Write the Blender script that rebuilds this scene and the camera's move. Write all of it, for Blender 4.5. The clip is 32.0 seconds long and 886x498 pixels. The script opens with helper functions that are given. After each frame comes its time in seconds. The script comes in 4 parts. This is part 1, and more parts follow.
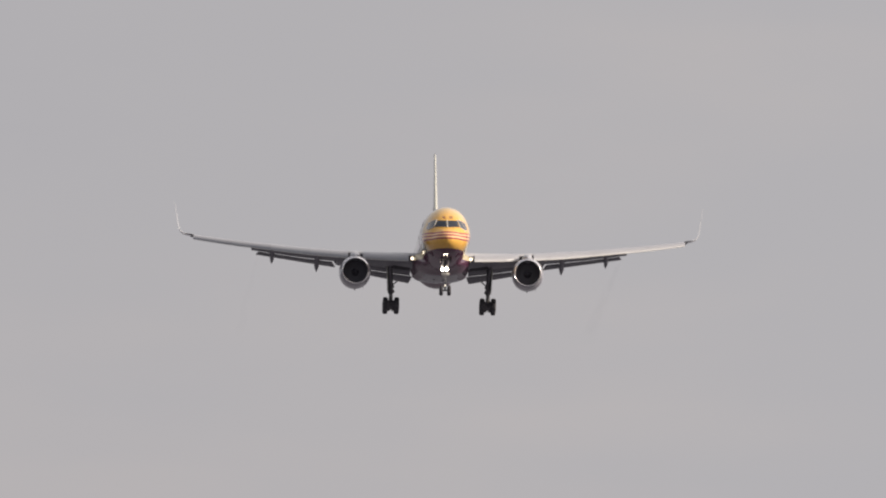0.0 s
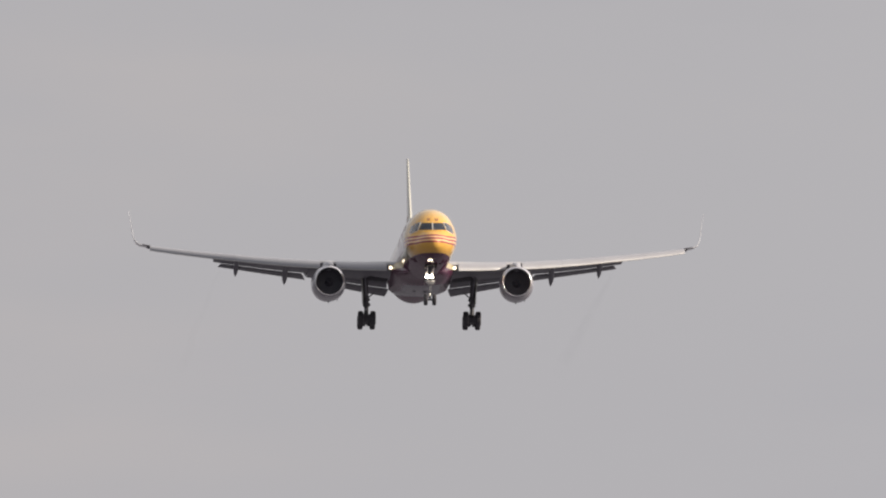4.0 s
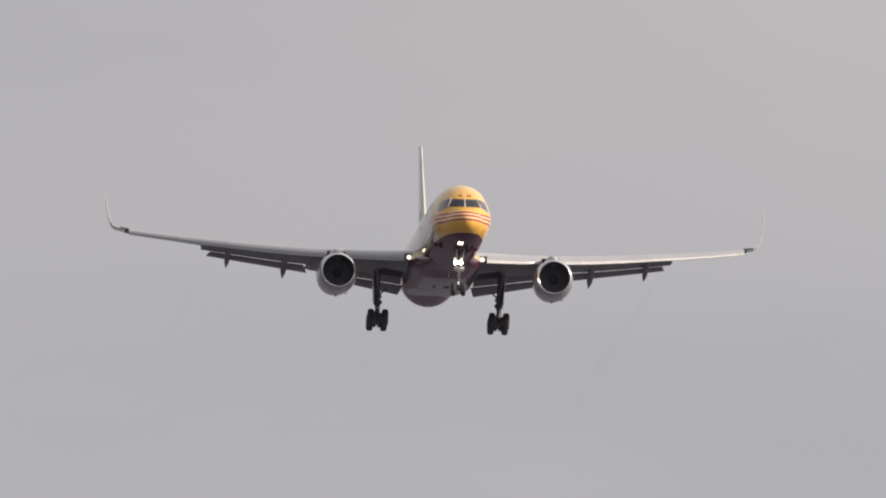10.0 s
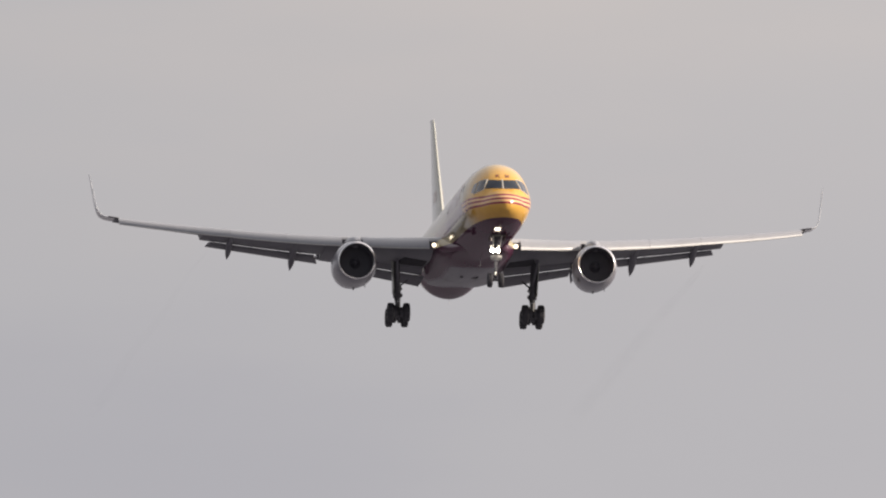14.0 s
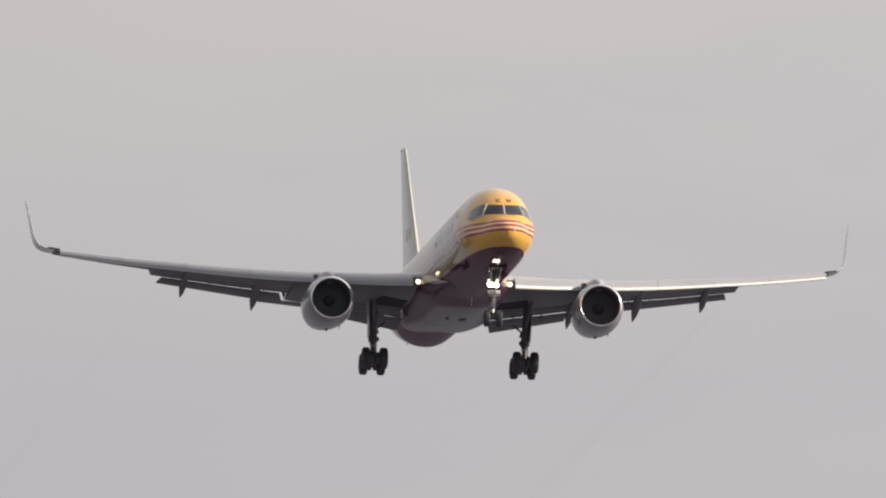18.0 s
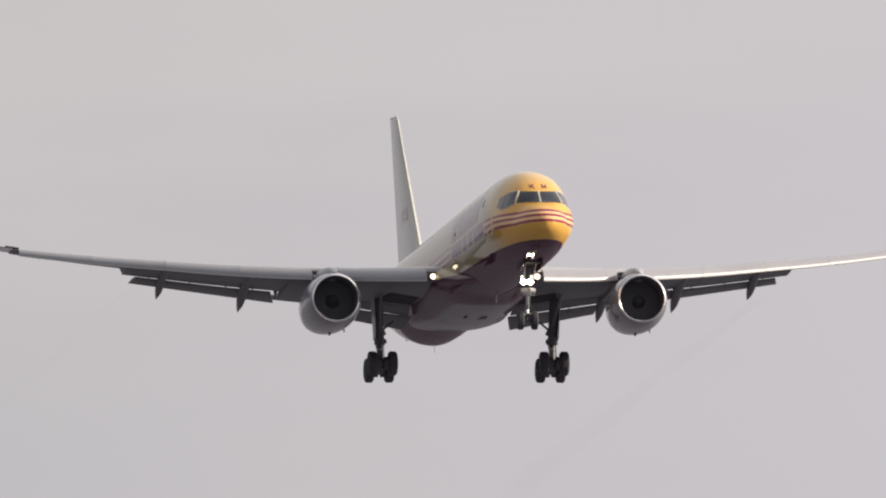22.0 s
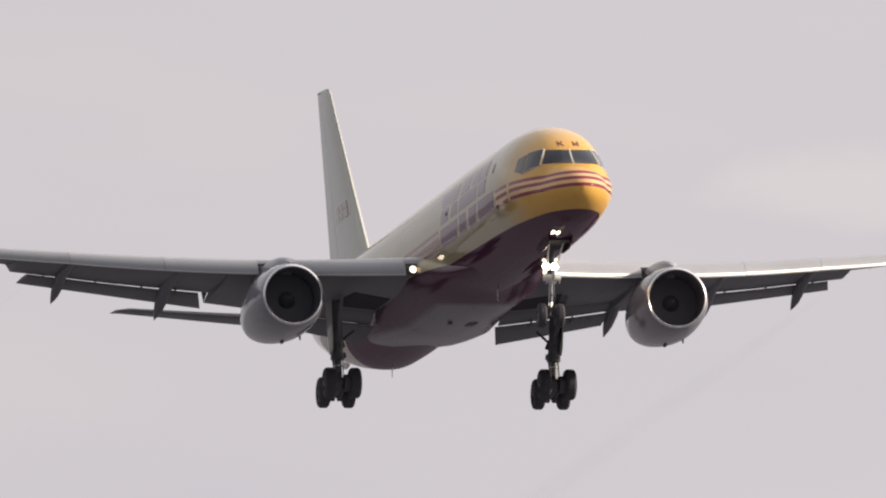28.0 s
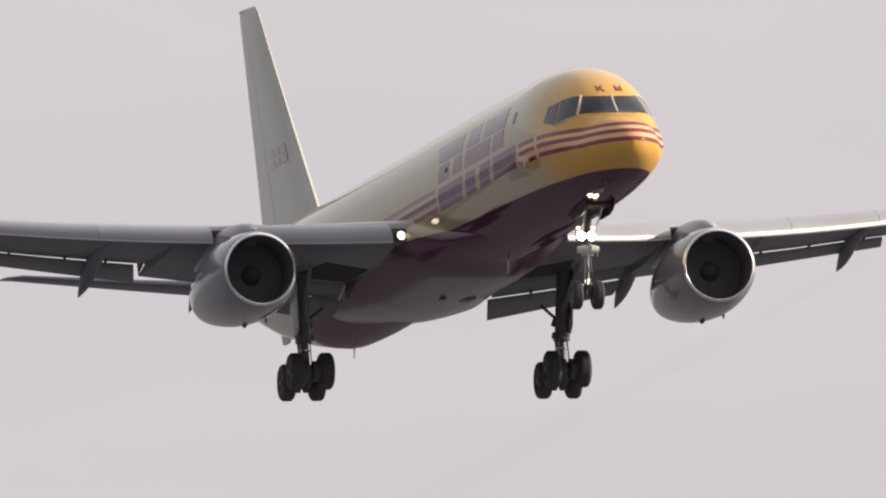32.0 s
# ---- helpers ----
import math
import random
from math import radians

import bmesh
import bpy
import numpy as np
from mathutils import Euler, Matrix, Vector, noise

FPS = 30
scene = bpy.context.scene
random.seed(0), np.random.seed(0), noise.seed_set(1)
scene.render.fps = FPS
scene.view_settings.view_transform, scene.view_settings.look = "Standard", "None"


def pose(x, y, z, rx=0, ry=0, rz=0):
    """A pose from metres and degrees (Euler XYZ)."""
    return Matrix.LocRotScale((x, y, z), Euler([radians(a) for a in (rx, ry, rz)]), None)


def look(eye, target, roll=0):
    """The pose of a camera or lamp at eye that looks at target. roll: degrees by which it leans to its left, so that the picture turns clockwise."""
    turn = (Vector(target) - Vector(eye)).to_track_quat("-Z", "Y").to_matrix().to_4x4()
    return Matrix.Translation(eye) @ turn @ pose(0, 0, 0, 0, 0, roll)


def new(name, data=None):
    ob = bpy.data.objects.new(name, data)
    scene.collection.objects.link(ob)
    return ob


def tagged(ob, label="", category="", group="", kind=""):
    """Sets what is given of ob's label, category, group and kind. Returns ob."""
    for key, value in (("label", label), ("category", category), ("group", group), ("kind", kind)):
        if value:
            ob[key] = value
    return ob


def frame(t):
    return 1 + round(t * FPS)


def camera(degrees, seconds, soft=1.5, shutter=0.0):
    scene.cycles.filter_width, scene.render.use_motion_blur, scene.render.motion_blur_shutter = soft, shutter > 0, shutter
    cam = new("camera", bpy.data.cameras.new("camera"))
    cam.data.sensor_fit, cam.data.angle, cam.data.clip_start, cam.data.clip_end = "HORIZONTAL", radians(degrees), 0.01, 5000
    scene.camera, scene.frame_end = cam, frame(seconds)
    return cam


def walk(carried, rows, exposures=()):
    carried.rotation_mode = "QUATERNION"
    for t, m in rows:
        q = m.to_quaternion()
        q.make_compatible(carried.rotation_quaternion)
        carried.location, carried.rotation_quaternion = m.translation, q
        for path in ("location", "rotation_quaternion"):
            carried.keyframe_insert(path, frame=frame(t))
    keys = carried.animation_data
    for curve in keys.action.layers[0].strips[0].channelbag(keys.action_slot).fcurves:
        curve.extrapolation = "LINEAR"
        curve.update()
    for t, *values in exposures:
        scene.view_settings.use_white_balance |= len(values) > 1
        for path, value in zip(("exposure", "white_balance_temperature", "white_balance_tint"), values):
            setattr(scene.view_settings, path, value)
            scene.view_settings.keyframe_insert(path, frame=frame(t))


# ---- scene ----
cam = camera(1.12296, 32.0, soft=2.1)
# the lens stands on the ground and follows: seconds and turn in degrees
CAMERA_TURNS = [
    (0.0, 93.3387, 0.0303, -1.7767), (0.5, 93.3427, 0.0016, -1.8538), (1.0, 93.3480, -0.0796, -1.9341),
    (1.5, 93.3518, -0.1426, -2.0055), (2.0, 93.3556, -0.1243, -2.0757), (2.5, 93.3603, -0.1102, -2.1614),
    (3.0, 93.3701, -0.0148, -2.2529), (3.5, 93.3723, 0.1507, -2.3440), (5.5, 93.3772, 0.1102, -2.7040),
    (6.0, 93.3776, 0.0104, -2.8061), (6.5, 93.3777, 0.0511, -2.9046), (7.0, 93.3801, 0.1165, -3.0100),
    (7.5, 93.3803, 0.2131, -3.1215), (8.0, 93.3830, -0.0662, -3.2573), (8.5, 93.3875, -0.1111, -3.3572),
    (9.0, 93.3918, -0.1963, -3.4631), (9.5, 93.3961, -0.1914, -3.5657), (10.0, 93.3998, -0.1679, -3.6646),
    (10.5, 93.4029, -0.1197, -3.7688), (11.0, 93.4065, -0.0221, -3.8766), (11.5, 93.4139, -0.0266, -4.0039),
    (12.0, 93.4153, 0.0154, -4.1169), (12.5, 93.4183, 0.0522, -4.2365), (13.0, 93.4178, 0.0033, -4.3818),
    (13.5, 93.4217, 0.1038, -4.5129), (15.5, 93.4523, 0.0590, -5.1152), (16.0, 93.4809, 0.0067, -5.2665),
    (16.5, 93.4931, -0.0331, -5.4465), (17.0, 93.4918, -0.1374, -5.6365), (17.5, 93.5001, -0.2273, -5.8225),
    (18.0, 93.5143, -0.2320, -6.0065), (18.5, 93.5242, -0.2257, -6.1920), (19.0, 93.5304, 0.0166, -6.3679),
    (19.5, 93.5348, 0.0702, -6.5591), (20.0, 93.5418, 0.0919, -6.7509), (20.5, 93.5569, 0.2093, -6.9456),
    (21.0, 93.5739, 0.2167, -7.1735), (21.5, 93.5712, 0.2346, -7.4049), (22.0, 93.5722, 0.1824, -7.6474),
    (22.5, 93.5740, 0.0307, -7.9150), (23.0, 93.5776, -0.1497, -8.1905), (23.5, 93.5845, -0.1402, -8.4432),
    (24.0, 93.5989, -0.1146, -8.6889), (24.5, 93.6143, -0.0958, -8.9863), (25.0, 93.6121, -0.0844, -9.2937),
    (25.5, 93.6080, -0.0548, -9.5941), (27.5, 93.6490, -0.0434, -10.9910), (28.0, 93.6655, 0.0319, -11.3538),
    (28.5, 93.6836, 0.0282, -11.7477), (29.0, 93.6857, 0.0197, -12.1852), (29.5, 93.6795, 0.1111, -12.6520),
    (30.0, 93.6971, 0.0102, -13.1036), (30.5, 93.7094, 0.0725, -13.5696), (31.0, 93.7173, 0.0297, -14.0667),
    (31.5, 93.7282, 0.0404, -14.5925), (32.0, 93.7345, -0.0784, -15.1574),
]
# the flight: seconds, nose position, pitch, roll and heading in degrees
FLIGHT = [
    (0.0, 106.10, 3405.19, 202.07, -1.007, 0.802, -0.391), (0.5, 109.53, 3370.76, 200.27, -1.051, 0.875, -0.376),
    (1.0, 112.96, 3336.07, 198.45, -1.098, 0.914, -0.350), (1.5, 116.37, 3301.14, 196.62, -1.152, 0.907, -0.313),
    (2.0, 119.78, 3266.03, 194.78, -1.219, 0.852, -0.265), (2.5, 123.19, 3230.76, 192.93, -1.301, 0.746, -0.207),
    (3.0, 126.58, 3195.38, 191.07, -1.409, 0.604, -0.145), (3.5, 129.97, 3159.90, 189.20, -1.567, 0.480, -0.095),
    (4.0, 133.36, 3124.38, 187.33, -1.762, 0.411, -0.066), (4.5, 136.75, 3088.86, 185.47, -1.958, 0.355, -0.039),
    (5.0, 140.13, 3053.34, 183.60, -2.153, 0.298, -0.012), (5.5, 143.51, 3017.80, 181.73, -2.355, 0.247, 0.011),
    (6.0, 146.89, 2982.35, 179.86, -2.571, 0.262, 0.020), (6.5, 150.27, 2947.11, 178.01, -2.785, 0.371, 0.015),
    (7.0, 153.67, 2912.10, 176.17, -2.979, 0.541, 0.009), (7.5, 157.08, 2877.26, 174.35, -3.141, 0.752, 0.005),
    (8.0, 160.49, 2842.57, 172.53, -3.265, 0.983, 0.008), (8.5, 163.91, 2807.98, 170.71, -3.350, 1.205, 0.017),
    (9.0, 167.34, 2773.47, 168.91, -3.397, 1.382, 0.035), (9.5, 170.76, 2738.98, 167.10, -3.408, 1.487, 0.062),
    (10.0, 174.19, 2704.46, 165.29, -3.386, 1.512, 0.097), (10.5, 177.61, 2669.90, 163.48, -3.338, 1.464, 0.141),
    (11.0, 181.03, 2635.29, 161.67, -3.277, 1.363, 0.193), (11.5, 184.45, 2600.63, 159.85, -3.214, 1.231, 0.249),
    (12.0, 187.87, 2565.92, 158.03, -3.164, 1.087, 0.307), (12.5, 191.28, 2531.17, 156.21, -3.135, 0.947, 0.359),
    (13.0, 194.68, 2496.31, 154.38, -3.137, 0.838, 0.396), (13.5, 198.07, 2461.33, 152.54, -3.180, 0.804, 0.417),
    (14.0, 201.46, 2426.33, 150.70, -3.245, 0.831, 0.431), (14.5, 204.85, 2391.37, 148.87, -3.312, 0.863, 0.445),
    (15.0, 208.24, 2356.42, 147.03, -3.377, 0.893, 0.459), (15.5, 211.63, 2321.49, 145.20, -3.446, 0.933, 0.473),
    (16.0, 215.04, 2286.85, 143.38, -3.547, 1.019, 0.478), (16.5, 218.51, 2252.68, 141.60, -3.676, 1.124, 0.479),
    (17.0, 221.98, 2218.66, 139.82, -3.799, 1.190, 0.483), (17.5, 225.46, 2184.55, 138.04, -3.894, 1.181, 0.496),
    (18.0, 228.92, 2150.31, 136.25, -3.950, 1.080, 0.513), (18.5, 232.38, 2115.94, 134.45, -3.955, 0.888, 0.530),
    (19.0, 235.82, 2081.51, 132.65, -3.907, 0.626, 0.541), (19.5, 239.27, 2047.05, 130.84, -3.812, 0.335, 0.540),
    (20.0, 242.72, 2012.57, 129.04, -3.684, 0.060, 0.527), (20.5, 246.17, 1978.12, 127.23, -3.547, -0.155, 0.500),
    (21.0, 249.63, 1943.71, 125.43, -3.421, -0.281, 0.460), (21.5, 253.09, 1909.33, 123.63, -3.319, -0.301, 0.408),
    (22.0, 256.56, 1874.96, 121.84, -3.251, -0.220, 0.346), (22.5, 260.03, 1840.54, 120.04, -3.219, -0.067, 0.280),
    (23.0, 263.49, 1806.08, 118.23, -3.227, 0.117, 0.210), (23.5, 266.95, 1771.59, 116.43, -3.275, 0.295, 0.140),
    (24.0, 270.42, 1737.09, 114.62, -3.364, 0.440, 0.070), (24.5, 273.89, 1702.61, 112.82, -3.493, 0.541, -0.000),
    (25.0, 277.37, 1668.19, 111.02, -3.661, 0.580, -0.070), (25.5, 280.87, 1633.90, 109.23, -3.855, 0.519, -0.138),
    (26.0, 284.41, 1599.73, 107.44, -4.043, 0.395, -0.208), (26.5, 287.96, 1565.58, 105.66, -4.219, 0.269, -0.280),
    (27.0, 291.51, 1531.41, 103.88, -4.396, 0.144, -0.352), (27.5, 295.07, 1497.26, 102.10, -4.573, 0.012, -0.422),
    (28.0, 298.67, 1463.27, 100.33, -4.685, -0.161, -0.507), (28.5, 302.33, 1429.48, 98.57, -4.704, -0.368, -0.620),
    (29.0, 306.00, 1395.66, 96.82, -4.676, -0.573, -0.755), (29.5, 309.66, 1361.71, 95.05, -4.620, -0.764, -0.909),
    (30.0, 313.31, 1327.63, 93.28, -4.541, -0.937, -1.081), (30.5, 316.94, 1293.46, 91.50, -4.438, -1.092, -1.268),
    (31.0, 320.59, 1259.28, 89.72, -4.313, -1.227, -1.468), (31.5, 324.26, 1225.11, 87.95, -4.170, -1.340, -1.678),
    (32.0, 327.96, 1190.98, 86.18, -4.013, -1.427, -1.898),
]
walk(cam, [(t, pose(0, 0, 1.7, rx, ry, rz)) for t, rx, ry, rz in CAMERA_TURNS])

# ---- light: hazy overcast, weak sun abeam of the approach path ----
SUN_AZ, SUN_EL = 103.0, 23.0          # degrees, clockwise from +Y, and above the horizon
world = bpy.data.worlds.new("hazy_sky")
scene.world = world
world.use_nodes = True
sun = new("sun", bpy.data.lights.new("sun", "SUN"))
sun.data.energy, sun.data.angle, sun.data.color = 4.8, radians(1.5), (1.0, 0.88, 0.74)
a, e = radians(SUN_AZ), radians(SUN_EL)
sun.matrix_basis = look((0, 0, 400), (-math.sin(a) * math.cos(e) * 100, -math.cos(a) * math.cos(e) * 100, 400 - math.sin(e) * 100))


class Nodes:
    """Short hand for building a node tree."""

    def __init__(self, tree):
        self.tree = tree
        self.tree.nodes.clear()

    def add(self, kind, operation="", clamp=False):
        node = self.tree.nodes.new(kind)
        if operation:
            node.operation = operation
        if clamp:
            node.use_clamp = True
        return node

    def link(self, a, b):
        self.tree.links.new(a, b)

    def math(self, op, a, b=0.0, clamp=False):
        node = self.add("ShaderNodeMath", op, clamp)
        for socket, value in zip(node.inputs, (a, b)):
            if isinstance(value, (int, float)):
                socket.default_value = value
            else:
                self.link(value, socket)
        return node.outputs[0]

    def mix(self, fac, a, b, blend="MIX"):
        node = self.add("ShaderNodeMix")
        node.data_type, node.blend_type = "RGBA", blend
        for socket, value in ((node.inputs[0], fac), (node.inputs[6], a), (node.inputs[7], b)):
            if isinstance(value, (int, float)):
                socket.default_value = value
            elif isinstance(value, tuple):
                socket.default_value = (*value, 1)
            else:
                self.link(value, socket)
        return node.outputs[2]

    def noise(self, vector, scale, detail=4.0, rough=0.55):
        node = self.add("ShaderNodeTexNoise")
        node.inputs["Scale"].default_value, node.inputs["Detail"].default_value, node.inputs["Roughness"].default_value = scale, detail, rough
        self.link(vector, node.inputs["Vector"])
        return node.outputs["Fac"]

    def ramp(self, fac, stops):
        node = self.add("ShaderNodeValToRGB")
        node.color_ramp.interpolation = "EASE"
        while len(node.color_ramp.elements) < len(stops):
            node.color_ramp.elements.new(0.5)
        for el, (pos, col) in zip(node.color_ramp.elements, stops):
            el.position, el.color = pos, (*col, 1)
        self.link(fac, node.inputs[0])
        return node.outputs[0]

    def scaled(self, vector, x, y, z):
        node = self.add("ShaderNodeVectorMath", "MULTIPLY")
        self.link(vector, node.inputs[0])
        node.inputs[1].default_value = (x, y, z)
        return node.outputs[0]


def build_sky():
    n = Nodes(world.node_tree)
    way = n.add("ShaderNodeTexCoord").outputs["Generated"]
    split = n.add("ShaderNodeSeparateXYZ")
    n.link(way, split.inputs[0])
    x, y, z = split.outputs
    clear = n.add("ShaderNodeTexSky")
    clear.sky_type, clear.sun_disc, clear.sun_elevation, clear.sun_rotation = "NISHITA", False, radians(SUN_EL), radians(SUN_AZ)
    clear.dust_density, clear.air_density = 6.0, 1.5
    # the veil of haze brightens towards the sun's side of the sky
    az = n.math("ARCTAN2", x, y)
    side = n.math("ADD", n.math("MULTIPLY", az, 1 / (2 * math.pi)), 0.5)
    veil = n.ramp(side, [(0.0, (0.21, 0.21, 0.225)), (0.25, (0.26, 0.26, 0.275)), (0.43, (0.40, 0.39, 0.405)), (0.49, (0.43, 0.42, 0.435)), (0.5055, (0.445, 0.433, 0.447)), (0.5095, (0.464, 0.454, 0.468)), (0.513, (0.474, 0.463, 0.479)),
                         (0.5185, (0.525, 0.507, 0.522)), (0.5255, (0.612, 0.58, 0.602)), (0.534, (0.645, 0.607, 0.635)), (0.60, (0.70, 0.66, 0.66)),
                         (0.78, (1.05, 0.95, 0.88)), (0.90, (0.42, 0.41, 0.41)), (1.0, (0.21, 0.21, 0.225))])
    # long soft cloud layers, lying level
    flat = n.scaled(way, 22.0, 22.0, 110.0)
    fine = n.scaled(way, 70.0, 70.0, 240.0)
    layer = n.math("ADD", n.math("MULTIPLY", n.noise(flat, 1.0, 3.0), 0.7), n.math("MULTIPLY", n.noise(fine, 1.0, 4.0), 0.3))
    tone = n.ramp(layer, [(0.30, (0.93, 0.935, 0.96)), (0.5, (1.0, 1.0, 1.0)), (0.72, (1.09, 1.055, 1.02))])
    veil = n.mix(1.0, veil, tone, "MULTIPLY")
    # brighter upwards, dim under the haze at the horizon
    high = n.ramp(z, [(0.0, (0.97, 0.97, 0.99)), (0.060, (1.05, 1.05, 1.06)), (0.075, (1.055, 1.055, 1.06)), (0.15, (1.18, 1.18, 1.19)), (0.23, (1.60, 1.60, 1.61)), (0.45, (1.72, 1.72, 1.72)), (1.0, (1.6, 1.6, 1.6))])
    veil = n.mix(1.0, veil, high, "MULTIPLY")
    # a warmer, thinner bank of cloud low in the north
    bank = n.math("MULTIPLY", n.ramp(side, [(0.5095, (0, 0, 0)), (0.5140, (1, 1, 1)), (0.5190, (1, 1, 1)), (0.5240, (0, 0, 0))]), n.ramp(z, [(0.0565, (0, 0, 0)), (0.0665, (1, 1, 1))]))
    veil = n.mix(bank, veil, n.mix(1.0, veil, (1.15, 1.12, 1.07), "MULTIPLY"))
    # thin warm breaks in the cloud, ragged at the edge
    ragged = n.noise(n.scaled(way, 400.0, 400.0, 900.0), 1.0, 4.0, 0.6)
    for az0, z0, wide, tall, gain in ((0.2085, 0.0653, 0.0055, 0.0012, (1.10, 1.08, 1.045)), (0.1730, 0.0668, 0.0110, 0.0016, (1.07, 1.065, 1.03)), (0.2373, 0.0620, 0.0045, 0.0013, (1.09, 1.07, 1.05))):
        across = n.math("MULTIPLY", n.math("SUBTRACT", az, az0), 1 / wide)
        up = n.math("MULTIPLY", n.math("SUBTRACT", z, z0), 1 / tall)
        off = n.math("ADD", n.math("MULTIPLY", across, across), n.math("MULTIPLY", up, up))
        inside = n.ramp(n.math("SUBTRACT", n.math("ADD", off, ragged), 0.5), [(0.05, (1, 1, 1)), (1.0, (0, 0, 0))])
        veil = n.mix(inside, veil, n.mix(1.0, veil, gain, "MULTIPLY"))
    whole = n.mix(0.94, n.scaled(clear.outputs[0], 0.08, 0.08, 0.08), veil)
    back = n.add("ShaderNodeBackground")
    back.inputs["Strength"].default_value = 1.0
    n.link(whole, back.inputs["Color"])
    n.link(back.outputs[0], n.add("ShaderNodeOutputWorld").inputs[0])


build_sky()


# ---- materials ----
def surface(name, colour, rough=0.5, metal=0.0, coat=0.0, bump=0.0, grain=6.0, vary=0.12, dirt=None, streak=False, emit=None, gloss=0.5, polish=1.5, haze=0.05):
    """A painted or metal surface: colour may be a tuple or a function of the node helper and the object's coordinates."""
    m = bpy.data.materials.new(name)
    m.use_nodes = True
    n = Nodes(m.node_tree)
    out, b = n.add("ShaderNodeOutputMaterial"), n.add("ShaderNodeBsdfPrincipled")
    n.link(b.outputs[0], out.inputs[0])
    at = n.add("ShaderNodeTexCoord").outputs["Object"]
    base = colour(n, at) if callable(colour) else colour
    # wear at two scales: broad patches, and streaks or grain
    broad = n.noise(at, 0.35, 3.0)
    grainy = n.noise(n.scaled(at, grain, grain * (0.12 if streak else 1.0), grain), 1.0, 5.0, 0.65)
    worn = n.math("ADD", n.math("MULTIPLY", broad, 0.55), n.math("MULTIPLY", grainy, 0.45))
    shade = n.ramp(worn, [(0.30, (1 - vary,) * 3), (0.52, (1.0,) * 3), (0.75, (1 + vary * 0.4,) * 3)])
    base = n.mix(1.0, base, shade, "MULTIPLY")
    if dirt:
        spots = n.ramp(n.noise(n.scaled(at, 2.2, 0.5, 2.2), 1.0, 6.0, 0.7), [(0.55, (0, 0, 0)), (0.72, (1, 1, 1))])
        base = n.mix(n.math("MULTIPLY", spots, 0.35), base, dirt)
    n.link(base, b.inputs["Base Color"])
    b.inputs["Metallic"].default_value, b.inputs["Specular IOR Level"].default_value = metal, gloss
    rr = n.math("ADD", rough, n.math("MULTIPLY", n.math("SUBTRACT", grainy, 0.5), 0.25), True)
    n.link(rr, b.inputs["Roughness"])
    if callable(coat):
        n.link(coat(n, at), b.inputs["Coat Weight"])
    else:
        b.inputs["Coat Weight"].default_value = coat
    b.inputs["Coat Roughness"].default_value, b.inputs["Coat IOR"].default_value = haze, polish
    if bump:
        bp = n.add("ShaderNodeBump")
        bp.inputs["Strength"].default_value, bp.inputs["Distance"].default_value = bump, 0.02
        n.link(grainy, bp.inputs["Height"])
        n.link(bp.outputs[0], b.inputs["Normal"])
    if emit:
        b.inputs["Emission Color"].default_value, b.inputs["Emission Strength"].default_value = (*emit[0], 1), emit[1]
    return m


# side yellow, paled by the sky sheen put into its colour
SHEEN_YELLOW = (0.45, 0.38, 0.225)
# belly red: the stripe red with underside shade and haze put into it
YELLOW, SHADED_RED, CREAM = (0.69, 0.385, 0.08), (0.083, 0.028, 0.055), (0.80, 0.50, 0.26)


def band(n, v, low, high, soft=0.01):
    """1 between low and high, 0 elsewhere."""
    up = n.math("MULTIPLY", n.math("SUBTRACT", v, low), 1 / soft, True)
    down = n.math("MULTIPLY", n.math("SUBTRACT", high, v), 1 / soft, True)
    return n.math("MULTIPLY", up, down, True)


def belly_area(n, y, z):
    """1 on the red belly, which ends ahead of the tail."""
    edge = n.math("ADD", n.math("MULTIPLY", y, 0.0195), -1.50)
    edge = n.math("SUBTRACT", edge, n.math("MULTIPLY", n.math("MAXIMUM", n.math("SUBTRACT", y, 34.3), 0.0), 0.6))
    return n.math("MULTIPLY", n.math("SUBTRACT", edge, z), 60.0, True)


def livery_coat(n, at):
    """Polished above, duller on the radome and the oily red belly."""
    split = n.add("ShaderNodeSeparateXYZ")
    n.link(at, split.inputs[0])
    skin = n.math("ADD", 0.45, n.math("MULTIPLY", n.math("MULTIPLY", n.math("SUBTRACT", split.outputs[1], 3.0), 0.3, True), 0.55))
    return n.math("SUBTRACT", skin, n.math("MULTIPLY", belly_area(n, split.outputs[1], split.outputs[2]), n.math("SUBTRACT", skin, 0.36)))


